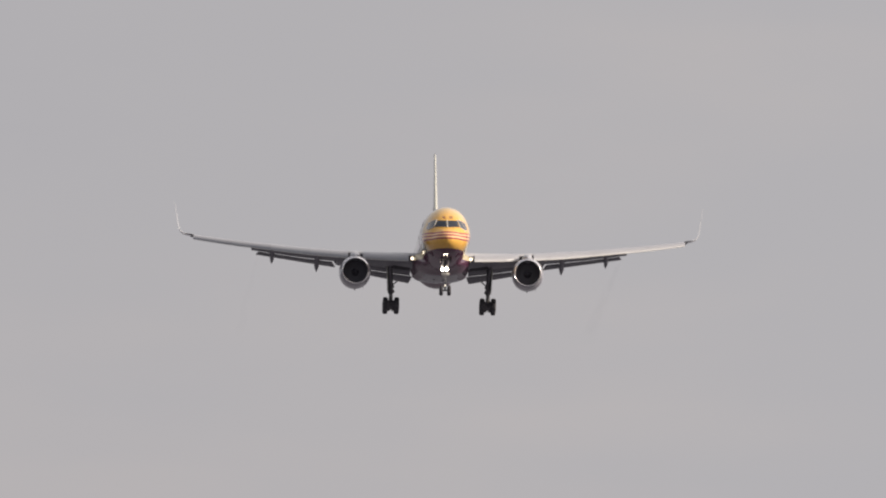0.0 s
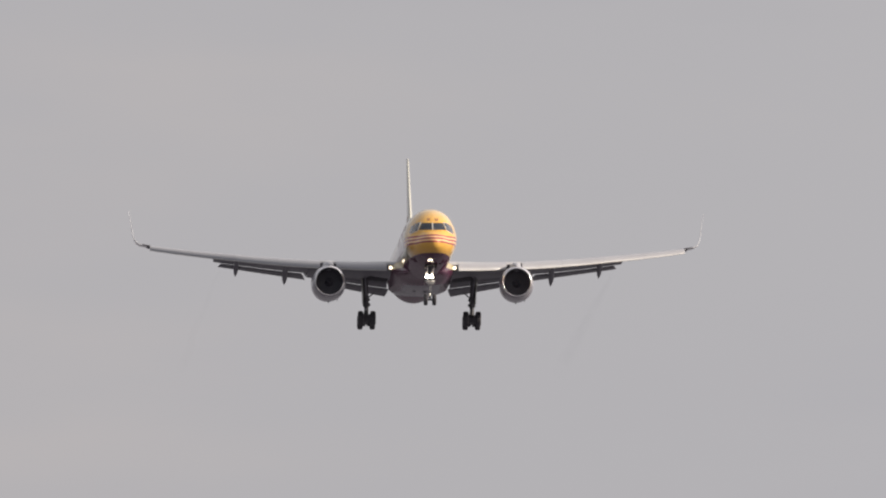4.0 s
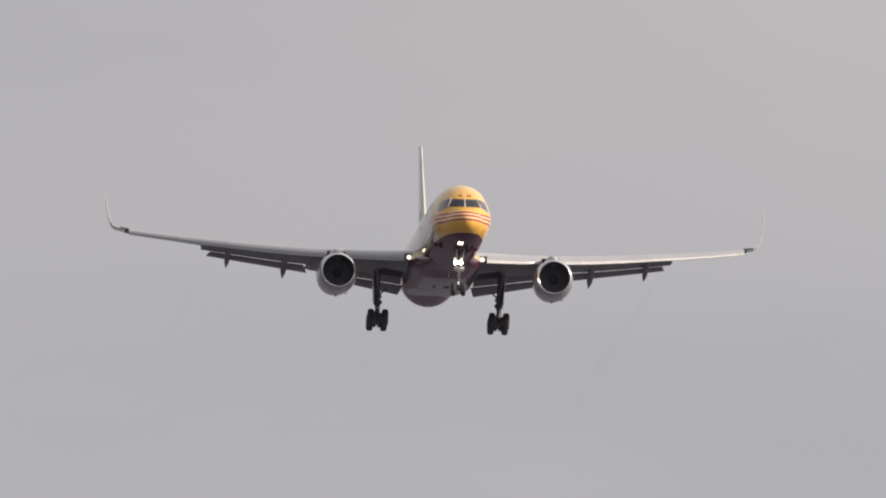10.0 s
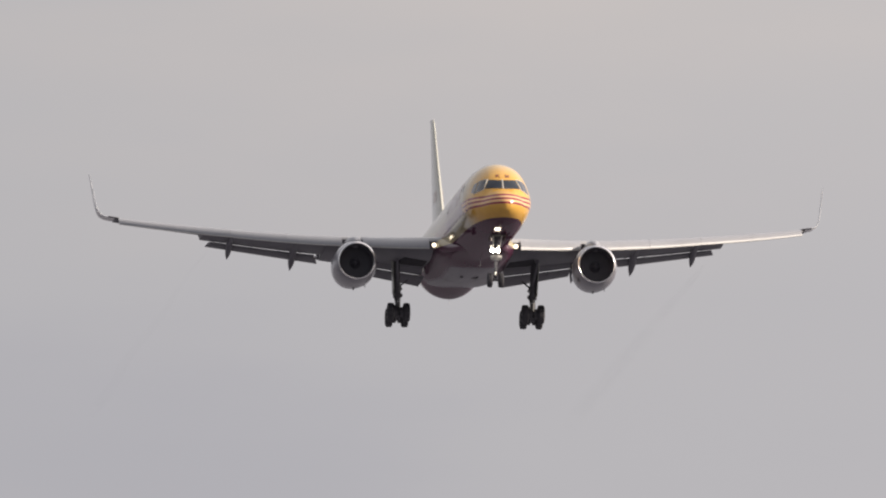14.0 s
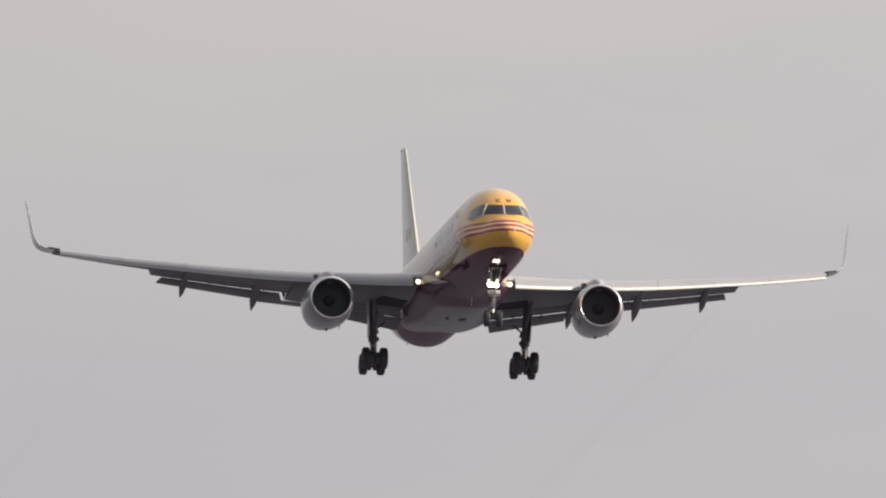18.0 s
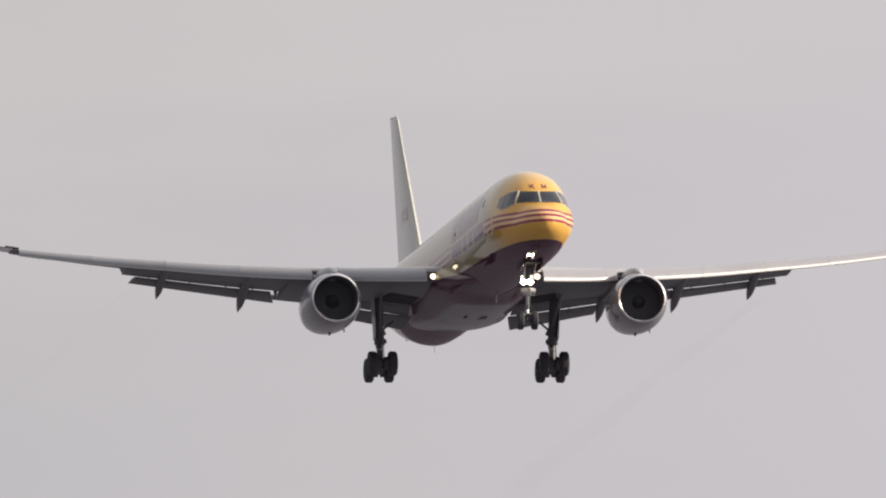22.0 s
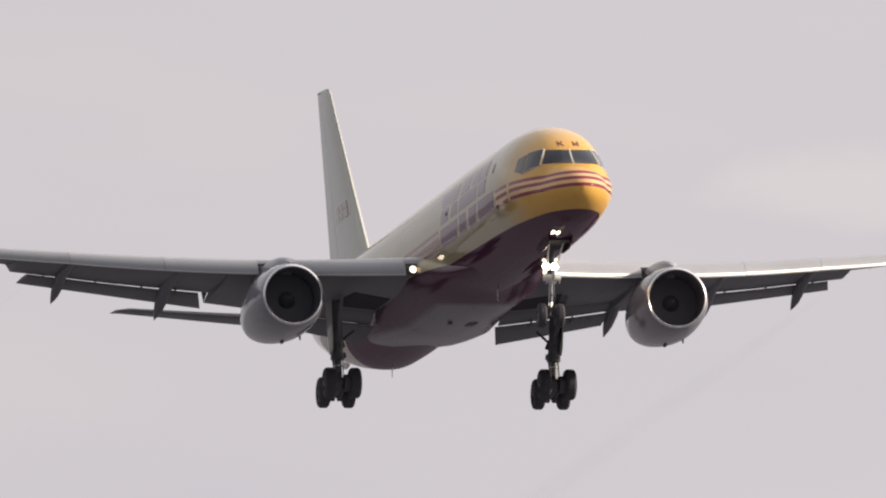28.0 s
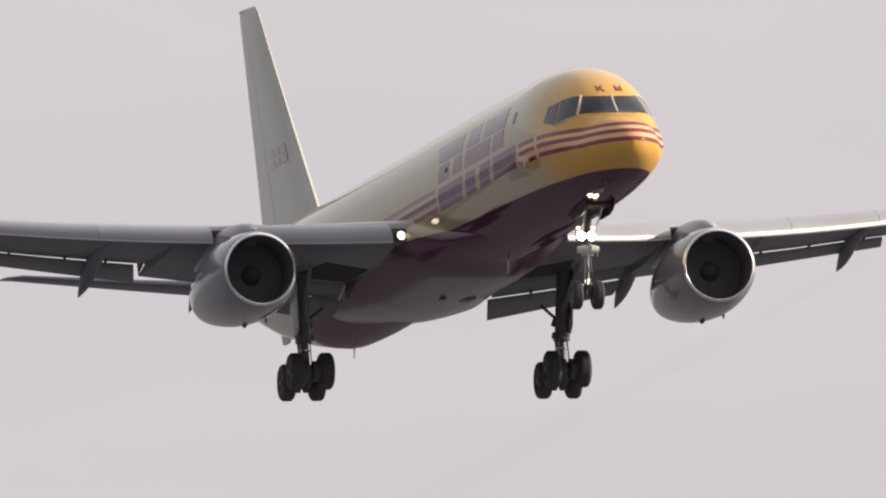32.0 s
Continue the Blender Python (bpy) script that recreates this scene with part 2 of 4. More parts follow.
def livery(n, at):
    split = n.add("ShaderNodeSeparateXYZ")
    n.link(at, split.inputs[0])
    x, y, z = split.outputs
    # pale band with three stripes round the nose and along the sides, rising a little on the way aft
    rise = n.math("ADD", n.math("MULTIPLY", n.math("MULTIPLY", n.math("SUBTRACT", y, 2.0), 0.45, True), 0.10),
                  n.math("MULTIPLY", n.math("MULTIPLY", n.math("SUBTRACT", y, 7.0), 0.12, True), 0.10))
    level = n.math("SUBTRACT", n.math("SUBTRACT", z, rise), 0.02)
    pale = n.math("MULTIPLY", band(n, level, -0.80, -0.25), band(n, y, -1.0, 6.4))
    # behind the cockpit the sky's pale sheen is mixed into the yellow
    sheened = n.mix(n.math("MULTIPLY", n.math("SUBTRACT", y, 3.2), 0.32, True), YELLOW, SHEEN_YELLOW)
    base = n.mix(n.math("MULTIPLY", pale, 0.85), sheened, CREAM)
    aft = band(n, y, 16.1, 27.0)
    fore = n.math("ADD", band(n, y, -1.0, 4.55), band(n, y, 4.75, 6.25), True)
    short = n.math("ADD", band(n, y, -1.0, 4.55), n.math("ADD", band(n, y, 4.75, 5.5), band(n, y, 6.0, 6.5)), True)
    for low, run in ((-0.36, fore), (-0.59, fore), (-0.84, short)):
        stripe = n.math("MULTIPLY", band(n, level, low - 0.008, low + 0.123), n.math("ADD", run, aft, True))
        base = n.mix(stripe, base, (0.25, 0.03, 0.045))
    # door outlines on the forward fuselage
    for y0, y1, z0, z1 in ((6.9, 7.9, -0.95, 0.95),):
        rim = n.math("SUBTRACT", n.math("MULTIPLY", band(n, y, y0, y1), band(n, z, z0, z1)),
                     n.math("MULTIPLY", band(n, y, y0 + 0.04, y1 - 0.04), band(n, z, z0 + 0.04, z1 - 0.04)), True)
        base = n.mix(n.math("MULTIPLY", rim, 0.6), base, (0.22, 0.17, 0.08))
    # red belly, underside shade in its colour, below a line that climbs a little towards the tail
    base = n.mix(belly_area(n, y, z), base, SHADED_RED)
    # fine circumferential skin joints
    wave = n.add("ShaderNodeTexWave")
    wave.wave_type, wave.bands_direction = "BANDS", "Y"
    wave.inputs["Scale"].default_value = 0.16
    n.link(at, wave.inputs["Vector"])
    joint = n.math("GREATER_THAN", wave.outputs["Fac"], 0.9985)
    return n.mix(n.math("MULTIPLY", joint, 0.06), base, (0.10, 0.07, 0.04))


def fairing_paint(n, at):
    split = n.add("ShaderNodeSeparateXYZ")
    n.link(at, split.inputs[0])
    x, y, z = split.outputs
    edge = n.math("SUBTRACT", -1.99, n.math("MULTIPLY", n.math("MAXIMUM", n.math("SUBTRACT", 19.4, y), 0.0), 0.14))
    edge = n.math("ADD", edge, n.math("MULTIPLY", n.math("MAXIMUM", n.math("SUBTRACT", y, 24.5), 0.0), 0.055))
    grey = n.math("MULTIPLY", n.math("SUBTRACT", edge, z), 8.0, True)
    line = n.math("MULTIPLY", n.math("SUBTRACT", z, n.math("ADD", n.math("MULTIPLY", y, 0.0195), -1.50)), 60.0, True)
    return n.mix(line, n.mix(grey, SHADED_RED, (0.20, 0.19, 0.213)), SHEEN_YELLOW)


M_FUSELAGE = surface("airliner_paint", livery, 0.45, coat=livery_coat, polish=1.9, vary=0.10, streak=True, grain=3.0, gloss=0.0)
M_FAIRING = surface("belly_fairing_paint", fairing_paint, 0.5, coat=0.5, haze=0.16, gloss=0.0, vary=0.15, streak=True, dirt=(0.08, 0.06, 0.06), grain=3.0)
# the fin's yellow is paled too, sky sheen included in the colour
M_FIN = surface("fin_sheen_yellow", (0.455, 0.45, 0.39), 0.45, coat=1.0, polish=1.6, vary=0.10, streak=True, grain=2.0, gloss=0.0)
M_BELLY = surface("dark_red_door_paint", (0.04, 0.012, 0.02), 0.45, gloss=0.15, vary=0.15, dirt=(0.03, 0.02, 0.02))
M_PALE_MARK = surface("pale_red_marking", (0.41, 0.29, 0.25), 0.45, coat=1.0, polish=1.75, vary=0.12, gloss=0.0)
M_LOGO = surface("crimson_marking", (0.15, 0.035, 0.09), 0.45, gloss=0.0, coat=1.0, polish=1.9, vary=0.10)
M_LETTER = surface("dark_red_letter", (0.16, 0.015, 0.02), 0.4, vary=0.1)
# one wing grey in two tones: darkened for shade below, lighter on top
M_WING = surface("wing_shaded_grey", (0.14, 0.136, 0.157), 0.5, gloss=0.3, coat=0.0, vary=0.16, streak=True, dirt=(0.10, 0.09, 0.09), grain=2.5)
M_WING_TOP = surface("wing_top_lit_grey", (0.36, 0.36, 0.375), 0.4, coat=0.4, vary=0.12, streak=True, grain=2.5)
M_SLAT = surface("slat_pale_paint", (0.30, 0.303, 0.33), 0.34, metal=0.0, gloss=0.7, coat=0.15, vary=0.10, streak=False, grain=2.0)
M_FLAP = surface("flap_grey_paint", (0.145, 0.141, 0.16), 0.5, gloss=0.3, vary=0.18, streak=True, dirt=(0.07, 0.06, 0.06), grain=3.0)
M_NACELLE = surface("nacelle_grey_paint", (0.23, 0.225, 0.25), 0.4, gloss=0.1, coat=1.0, vary=0.14, streak=True, dirt=(0.10, 0.09, 0.08), grain=2.5)
M_LIP = surface("polished_inlet_lip", (0.85, 0.84, 0.85), 0.2, metal=1.0, vary=0.08)
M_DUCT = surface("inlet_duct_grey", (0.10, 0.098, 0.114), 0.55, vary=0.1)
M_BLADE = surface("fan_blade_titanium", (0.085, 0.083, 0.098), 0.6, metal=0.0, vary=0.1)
M_HOT = surface("exhaust_metal", (0.22, 0.19, 0.16), 0.45, metal=0.9, vary=0.2)
M_TYRE = surface("tyre_rubber", (0.055, 0.053, 0.061), 0.8, vary=0.2, bump=0.2, grain=20.0)
M_RIM = surface("wheel_rim_metal", (0.10, 0.10, 0.105), 0.5, metal=0.2, vary=0.15)
M_GEAR = surface("gear_grey_enamel", (0.09, 0.089, 0.10), 0.42, vary=0.2, dirt=(0.04, 0.035, 0.03), grain=8.0)
M_STEEL = surface("dull_steel", (0.13, 0.13, 0.135), 0.35, metal=0.6, vary=0.08)
M_CHROME = surface("chromed_piston", (0.50, 0.50, 0.51), 0.2, metal=1.0, vary=0.05)
M_DARK = surface("dark_bay", (0.085, 0.082, 0.092), 0.7, vary=0.2)
# near-black that carries the shade inside the gear bays
M_BAY = surface("bay_shade", (0.045, 0.043, 0.05), 0.8, gloss=0.1, vary=0.2)
M_POST = surface("window_frame_metal", (0.66, 0.64, 0.60), 0.35, metal=0.0, vary=0.08)
M_GLASS = surface("cockpit_glass", (0.010, 0.016, 0.028), 0.05, coat=0.0, gloss=0.45, vary=0.05)
M_LAMP = surface("landing_lamp_lens", (0.9, 0.9, 0.85), 0.2, emit=((1.0, 0.84, 0.62), 50.0))
M_WING_LAMP = surface("wing_lamp_lens", (0.9, 0.9, 0.85), 0.2, emit=((1.0, 0.84, 0.62), 2.5))
M_SMALL_LAMP = surface("small_lamp_lens", (0.9, 0.9, 0.85), 0.2, emit=((1.0, 0.88, 0.70), 1.6))
M_WINGLET = surface("winglet_white_paint", (0.78, 0.77, 0.77), 0.3, coat=0.6, vary=0.08, streak=True)
M_DOOR = surface("gear_door_pale_paint", (0.36, 0.37, 0.33), 0.4, coat=0.3, vary=0.15, streak=True)
M_GROUND = surface("grassy_ground", (0.130, 0.130, 0.150), 0.7, vary=0.4, grain=0.05, gloss=0.15)


def vapour_material():
    m = bpy.data.materials.new("thin_vapour")
    m.use_nodes = True
    n = Nodes(m.node_tree)
    at = n.add("ShaderNodeTexCoord").outputs["Object"]
    dust, clear, both = n.add("ShaderNodeBsdfDiffuse"), n.add("ShaderNodeBsdfTransparent"), n.add("ShaderNodeMixShader")
    dust.inputs[0].default_value = (0.16, 0.14, 0.17, 1)
    patchy = n.ramp(n.noise(n.scaled(at, 0.7, 0.10, 0.7), 1.0, 3.0), [(0.3, (0.25,) * 3), (0.65, (1.0,) * 3)])
    n.link(n.math("MULTIPLY", patchy, 0.0065), both.inputs[0])
    n.link(clear.outputs[0], both.inputs[1])
    n.link(dust.outputs[0], both.inputs[2])
    n.link(both.outputs[0], n.add("ShaderNodeOutputMaterial").inputs[0])
    return m


M_VAPOUR = vapour_material()


# ---- mesh helpers (airliner space: X to its left wing, Y aft from the nose, Z up) ----
def part(name, bm, material, parent, label="", flat=False, weld=True):
    """Links a bmesh as one mesh object under a thing or a part."""
    if weld:
        bmesh.ops.recalc_face_normals(bm, faces=bm.faces[:])
    for face in bm.faces:
        face.smooth = not flat
    if not flat:
        for edge in bm.edges:
            if len(edge.link_faces) == 2 and edge.calc_face_angle(0) > radians(38):
                edge.smooth = False
    data = bpy.data.meshes.new(name)
    bm.to_mesh(data)
    bm.free()
    data.materials.append(material)
    ob = new(name, data)
    ob.parent = parent
    if label:
        ob["label"] = label
    return ob


def loft(rings, closed=True, caps=True, bm=None):
    """A skin through rings of points, each ring with the same count."""
    bm = bm or bmesh.new()
    rows = [[bm.verts.new(p) for p in ring] for ring in rings]
    count = len(rows[0])
    for a, b in zip(rows, rows[1:]):
        for i in range(count if closed else count - 1):
            j = (i + 1) % count
            bm.faces.new((a[i], a[j], b[j], b[i]))
    if caps and closed:
        bm.faces.new(rows[0][::-1])
        bm.faces.new(rows[-1])
    return bm


def tube(a, b, ra, rb=None, sides=16, bm=None, caps=True):
    """A round bar from a to b, tapering from ra to rb."""
    a, b, rb = Vector(a), Vector(b), ra if rb is None else rb
    q = (b - a).to_track_quat("Z", "Y").to_matrix()
    rings = []
    for p, r in ((a, ra), (b, rb)):
        rings.append([p + q @ Vector((math.cos(t) * r, math.sin(t) * r, 0)) for t in (2 * math.pi * i / sides for i in range(sides))])
    return loft(rings, caps=caps, bm=bm)


def turned(profile, origin, axis="Y", sides=48, bm=None, tilt=None):
    """A body turned round an axis: profile of (along, radius)."""
    rings = []
    for s, r in profile:
        ring = []
        for i in range(sides):
            t = 2 * math.pi * i / sides
            p = {"Y": Vector((math.cos(t) * r, s, math.sin(t) * r)), "X": Vector((s, math.cos(t) * r, math.sin(t) * r)),
                 "Z": Vector((math.cos(t) * r, math.sin(t) * r, s))}[axis]
            ring.append(Vector(origin) + (tilt @ p if tilt else p))
        rings.append(ring)
    return loft(rings, caps=False, bm=bm)


def block(centre, size, turn=(0, 0, 0), bevel=0.02, bm=None):
    """A box with softened edges."""
    own = bmesh.new()
    bmesh.ops.create_cube(own, size=1.0, matrix=Matrix.LocRotScale(None, None, size))
    if bevel:
        bmesh.ops.bevel(own, geom=own.edges[:], offset=bevel, segments=2, affect="EDGES", profile=0.5)
    bmesh.ops.transform(own, matrix=pose(*centre, *turn), verts=own.verts[:])
    if bm is None:
        return own
    data = bpy.data.meshes.new("spare")
    own.to_mesh(data)
    own.free()
    bm.from_mesh(data)
    bpy.data.meshes.remove(data)
    return bm


def airfoil(chord, thick, count=18, nose=1.0):
    """Points (along chord, up) round a wing section, from the tail over the top to the nose and back."""
    pts = []
    for i in range(count):
        u = 0.5 * (1 + math.cos(math.pi * i / (count - 1)))
        h = 5 * thick * (0.2969 * math.sqrt(u) - 0.126 * u - 0.3516 * u * u + 0.2843 * u ** 3 - 0.1036 * u ** 4)
        pts.append((u * chord, h * chord * 1.12))
    for i in range(1, count - 1):
        u = 0.5 * (1 - math.cos(math.pi * i / (count - 1)))
        h = 5 * thick * (0.2969 * math.sqrt(u) - 0.126 * u - 0.3516 * u * u + 0.2843 * u ** 3 - 0.1036 * u ** 4)
        pts.append((u * chord, -h * chord * 0.88))
    return pts


def table(x, xs, ys):
    return float(np.interp(x, xs, ys))


# ---- ground, far below the line of sight ----
def build_ground():
    bm = bmesh.new()
    bmesh.ops.create_grid(bm, x_segments=60, y_segments=60, size=12000.0)
    for v in bm.verts:
        v.co.z = 0.0 if v.co.length < 600 else 1.2 * noise.noise(v.co * 0.0011)  # gentle swell
    ground = part("ground", bm, M_GROUND, None)
    tagged(ground, "flat dull grassland below the approach path", "ground", kind="structure")


build_ground()

# ---- the airliner ----
airliner = new("airliner")
airliner.empty_display_size = 5.0
tagged(airliner, "yellow and red cargo airliner in flight with gear and flaps down", "airplane")

FY = (.30, .335, .40, .56, .98, 1.5, 2.13, 2.65, 3.2, 4, 5, 6.2, 7.5, 9, 14, 32.5, 35, 37.5, 40.5, 43.3, 45.3, 46.6, 47.1)
FTOP = (-.85, -.68, -.55, -.40, -.16, .02, .20, .70, 1.08, 1.49, 1.82, 2.02, 2.09, 2.10, 2.17, 2.20, 2.21, 2.20, 2.16, 2.04, 1.87, 1.7, 1.55)
FBOT = (-.85, -1.02, -1.14, -1.28, -1.48, -1.63, -1.75, -1.81, -1.86, -1.93, -1.99, -2.04, -2.07, -2.08, -2.08, -2.09, -2.02, -1.66, -1.08, -.42, .12, .62, .95)
FHW = (0, .18, .32, .52, .82, 1.03, 1.24, 1.40, 1.54, 1.67, 1.79, 1.86, 1.88, 1.88, 1.88, 1.88, 1.87, 1.76, 1.50, 1.12, .76, .46, .20)


def soft_table(y, xs, ys):
    """A table read with rounded corners."""
    w = 0.16 if y > 0.5 else 0.02
    return sum(table(y + d * w, xs, ys) for d in (-1, -0.5, 0, 0.5, 1)) / 5


def hull(y):
    """Half width, middle height and half height of the fuselage at y."""
    top, bot = soft_table(y, FY, FTOP), soft_table(y, FY, FBOT)
    return max(soft_table(y, FY, FHW), 0.001), (top + bot) / 2, max((top - bot) / 2, 0.001)


def pinch(y, k):
    """How far the upper lobe narrows round the cockpit; k: -1 at the keel, 1 at the crown."""
    u = max(0.0, min(1.0, (k + 0.15) / 0.55)) * (1 - 0.7 * max(0.0, min(1.0, (k - 0.5) / 0.4)))
    return 1 - table(y, (0.5, 1.8, 3.0, 4.2, 5.6, 7.6), (0.0, 0.04, 0.10, 0.105, 0.05, 0.0)) * u * u * (3 - 2 * u)


def hull_point(y, angle, out=0.0):
    """A point of the skin: angle in radians from the left side over the top."""
    w, c, h = hull(y)
    return Vector(((w + out) * math.cos(angle) * pinch(y, math.sin(angle)), y, c + (h + out) * math.sin(angle)))


def nose_point(x, z, out=0.0):
    """The point of the forward skin that shows at x, z from ahead."""
    low, high = 0.3, 9.0
    for _ in range(40):
        mid = (low + high) / 2
        w, c, h = hull(mid)
        k = max(-1.0, min(1.0, (z - c) / h))
        if (x / w / pinch(mid, k)) ** 2 + ((z - c) / h) ** 2 > 1:
            low = mid
        else:
            high = mid
    w, c, h = hull(high)
    away = Vector((x / w / w, -0.35, (z - c) / h / h)).normalized()
    return Vector((x, high, z)) + away * out


def side_point(y, z, s, out=0.0):
    w, c, h = hull(y)
    k = max(-1.0, min(1.0, (z - c) / h))
    return Vector((s * (w * math.sqrt(max(0.0, 1 - k * k)) * pinch(y, k) + out), y, z + out * k))


def patch(corners, where, steps=(6, 4), out=0.012, depth=0.02):
    """A thin plate that follows the skin between four corners given in two coordinates."""
    (a, b, c, d) = corners
    rows = []
    for lift in (out, out - depth):
        grid = []
        for j in range(steps[1] + 1):
            v = j / steps[1]
            row = []
            for i in range(steps[0] + 1):
                u = i / steps[0]
                p = [(1 - u) * (1 - v) * a[k] + u * (1 - v) * b[k] + u * v * c[k] + (1 - u) * v * d[k] for k in (0, 1)]
                row.append(where(p[0], p[1], lift))
            grid.append(row)
        rows.append(grid)
    bm = bmesh.new()
    v = [[[bm.verts.new(p) for p in row] for row in grid] for grid in rows]
    nx, ny = steps
    for j in range(ny):
        for i in range(nx):
            bm.faces.new((v[0][j][i], v[0][j][i + 1], v[0][j + 1][i + 1], v[0][j + 1][i]))
            bm.faces.new((v[1][j][i], v[1][j + 1][i], v[1][j + 1][i + 1], v[1][j][i + 1]))
    rim = [(j, 0) for j in range(ny)] + [(ny, i) for i in range(nx)] + [(j, nx) for j in range(ny, 0, -1)] + [(0, i) for i in range(nx, 0, -1)]
    for (j, i), (jj, ii) in zip(rim, rim[1:] + rim[:1]):
        bm.faces.new((v[0][j][i], v[0][jj][ii], v[1][jj][ii], v[1][j][i]))
    return bm


def strip(points, width, parent, name, material, thick=0.025, label=""):
    """A narrow bar of square section along points."""
    bm = bmesh.new()
    for a, b in zip(points, points[1:]):
        tube(a, b, width / 2, sides=8, bm=bm)
    return part(name, bm, material, parent, label)


def build_fuselage():
    ys = [.30, .315, .34, .375, .42, .475, .56, .66, .78, .92, 1.05, 1.2, 1.35, 1.52, 1.7, 1.9, 2.0, 2.1, 2.2, 2.35, 2.5, 2.65, 2.8, 3.0, 3.2, 3.5, 3.8, 4.2, 4.6, 5, 5.5, 6.2, 7, 8, 9]
    ys += [9 + i * 1.5 for i in range(1, 16)] + [32.2, 33, 34, 35, 36, 37, 38, 39, 40, 41, 42, 43, 44, 45, 45.8, 46.4, 46.8, 47.1]
    sides = 72
    rings = [[hull_point(y, 2 * math.pi * i / sides) for i in range(sides)] for y in ys]
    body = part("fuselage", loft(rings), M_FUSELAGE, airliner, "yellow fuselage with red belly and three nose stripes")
    # cockpit windows, six panes in pale frames
    panes = [((0.045, 0.72), (0.73, 0.76), (0.95, 0.22), (0.045, 0.20)), ((0.79, 0.80), (1.16, 0.74), (1.42, 0.07), (1.04, 0.20))]
    for s in (-1, 1):
        for corners in panes:
            part("cockpit_window", patch([(s * x, z) for x, z in corners], nose_point, (8, 6), 0.010, 0.03), M_GLASS, body, "dark glossy cockpit window pane")
        aft = [(3.81, 0.72), (4.38, 0.66), (4.34, 0.22), (3.61, 0.06)]

        def aft_pane(y, z, o, s=s):
            v = min(1.0, max(0.0, (z - 0.06) / 0.66))
            return side_point(y - 0.14 * v * (1 - v) * min(1.0, max(0.0, (4.38 - y) / 0.6)), z, s, o)

        part("cockpit_window", patch(aft, aft_pane, (8, 6), 0.010, 0.03), M_GLASS, body, "dark glossy cockpit window pane")
        strip([nose_point(s * 0.76, 0.79, 0.012), nose_point(s * 0.88, 0.50, 0.012), nose_point(s * 1.0, 0.19, 0.012)], 0.055, body, "window_post", M_POST, label="pale metal window post")
        strip([nose_point(s * x, z, 0.010) for x, z in ((0.78, 0.80), (0.9, 0.795), (1.05, 0.775), (1.18, 0.745))], 0.035, body, "window_frame_strip", M_POST)
        strip([nose_point(s * x, z, 0.010) for x, z in ((1.02, 0.175), (1.2, 0.125), (1.32, 0.08), (1.44, 0.03))], 0.035, body, "window_frame_strip", M_POST)
        strip([nose_point(s * 0.10, 0.165, 0.03), nose_point(s * 0.42, 0.185, 0.035), nose_point(s * 0.62, 0.20, 0.035)], 0.028, body, "wiper", M_DARK, label="black windscreen wiper")
        strip([nose_point(s * 1.02, 0.165, 0.0) + Vector((0, 0, -0.0)), nose_point(s * 0.95, 0.17, 0.0)], 0.02, body, "window_frame_strip", M_POST)
    strip([nose_point(0, 0.745, 0.012), nose_point(0, 0.47, 0.012), nose_point(0, 0.18, 0.012)], 0.065, body, "window_post", M_POST, label="pale metal window post")
    # nose letters
    def stroke(parent, pts, name):
        for (x0, z0), (x1, z1) in zip(pts, pts[1:]):
            w = 0.021
            dx, dz = x1 - x0, z1 - z0
            ln = math.hypot(dx, dz)
            ox, oz = -dz / ln * w, dx / ln * w
            part(name, patch([(x0 + ox, z0 + oz), (x1 + ox, z1 + oz), (x1 - ox, z1 - oz), (x0 - ox, z0 - oz)], nose_point, (4, 2), 0.008, 0.02), M_LETTER, parent)
    low, high = 0.90, 1.10
    for pts in ([(-0.29, low), (-0.29, high)], [(-0.275, 0.98), (-0.13, high)], [(-0.23, 1.01), (-0.12, low)],
                [(0.22, low), (0.22, high), (0.305, 0.925), (0.39, high), (0.39, low)]):
        stroke(body, pts, "nose_letter_stroke")
    # large crimson emblem of slanted blocks in three rows, on both sides
    blocks = []
    for z0, z1, runs in ((0.60, 1.15, ((15.65, 12.95, 16.5, 13.2), (12.45, 10.95, 12.6, 11.2), (10.45, 9.2, 10.85, 9.6), (9.1, 7.88, 9.35, 7.95))),
                         (0.05, 0.53, ((15.68, 14.36, 15.65, 14.38), (14.0, 12.8, 13.8, 12.92), (12.5, 9.47, 12.45, 9.4), (9.15, 7.85, 9.1, 7.88))),
                         (-0.68, -0.09, ((16.0, 13.3, 15.7, 12.8), (12.75, 11.6, 12.4, 11.3), (11.1, 9.95, 10.7, 9.45), (9.4, 6.8, 9.1, 6.45)))):
        for a0, b0, a1, b1 in runs:
            blocks.append([(a0, z0), (b0, z0), (b1, z1), (a1, z1)])
    for s in (-1, 1):
        for corners in blocks:
            part("emblem_block", patch(corners, lambda y, z, o, s=s: side_point(y, z, s, o), (6, 5), 0.004, 0.02), M_LOGO, body, "slanted crimson emblem block")
    part("tail_skid", loft([[Vector((x, y, -0.55)) for x, y in ((-.07, 41.9), (.07, 41.9), (.07, 43.1), (-.07, 43.1))], [Vector((x, y, -0.86)) for x, y in ((-.05, 42.5), (.05, 42.5), (.05, 43.0), (-.05, 43.0))]]), M_POST, body, "small pale tail skid")
    # service door window, cabin air vent and air data probes
    for s in (-1, 1):
        at_side = lambda y, z, o, s=s: side_point(y, z, s, o)
        part("door_window", patch([(7.04, 0.56), (6.82, 0.56), (6.82, 0.86), (7.04, 0.86)], at_side, (4, 4), 0.008, 0.02), M_GLASS, body, "small dark door window")
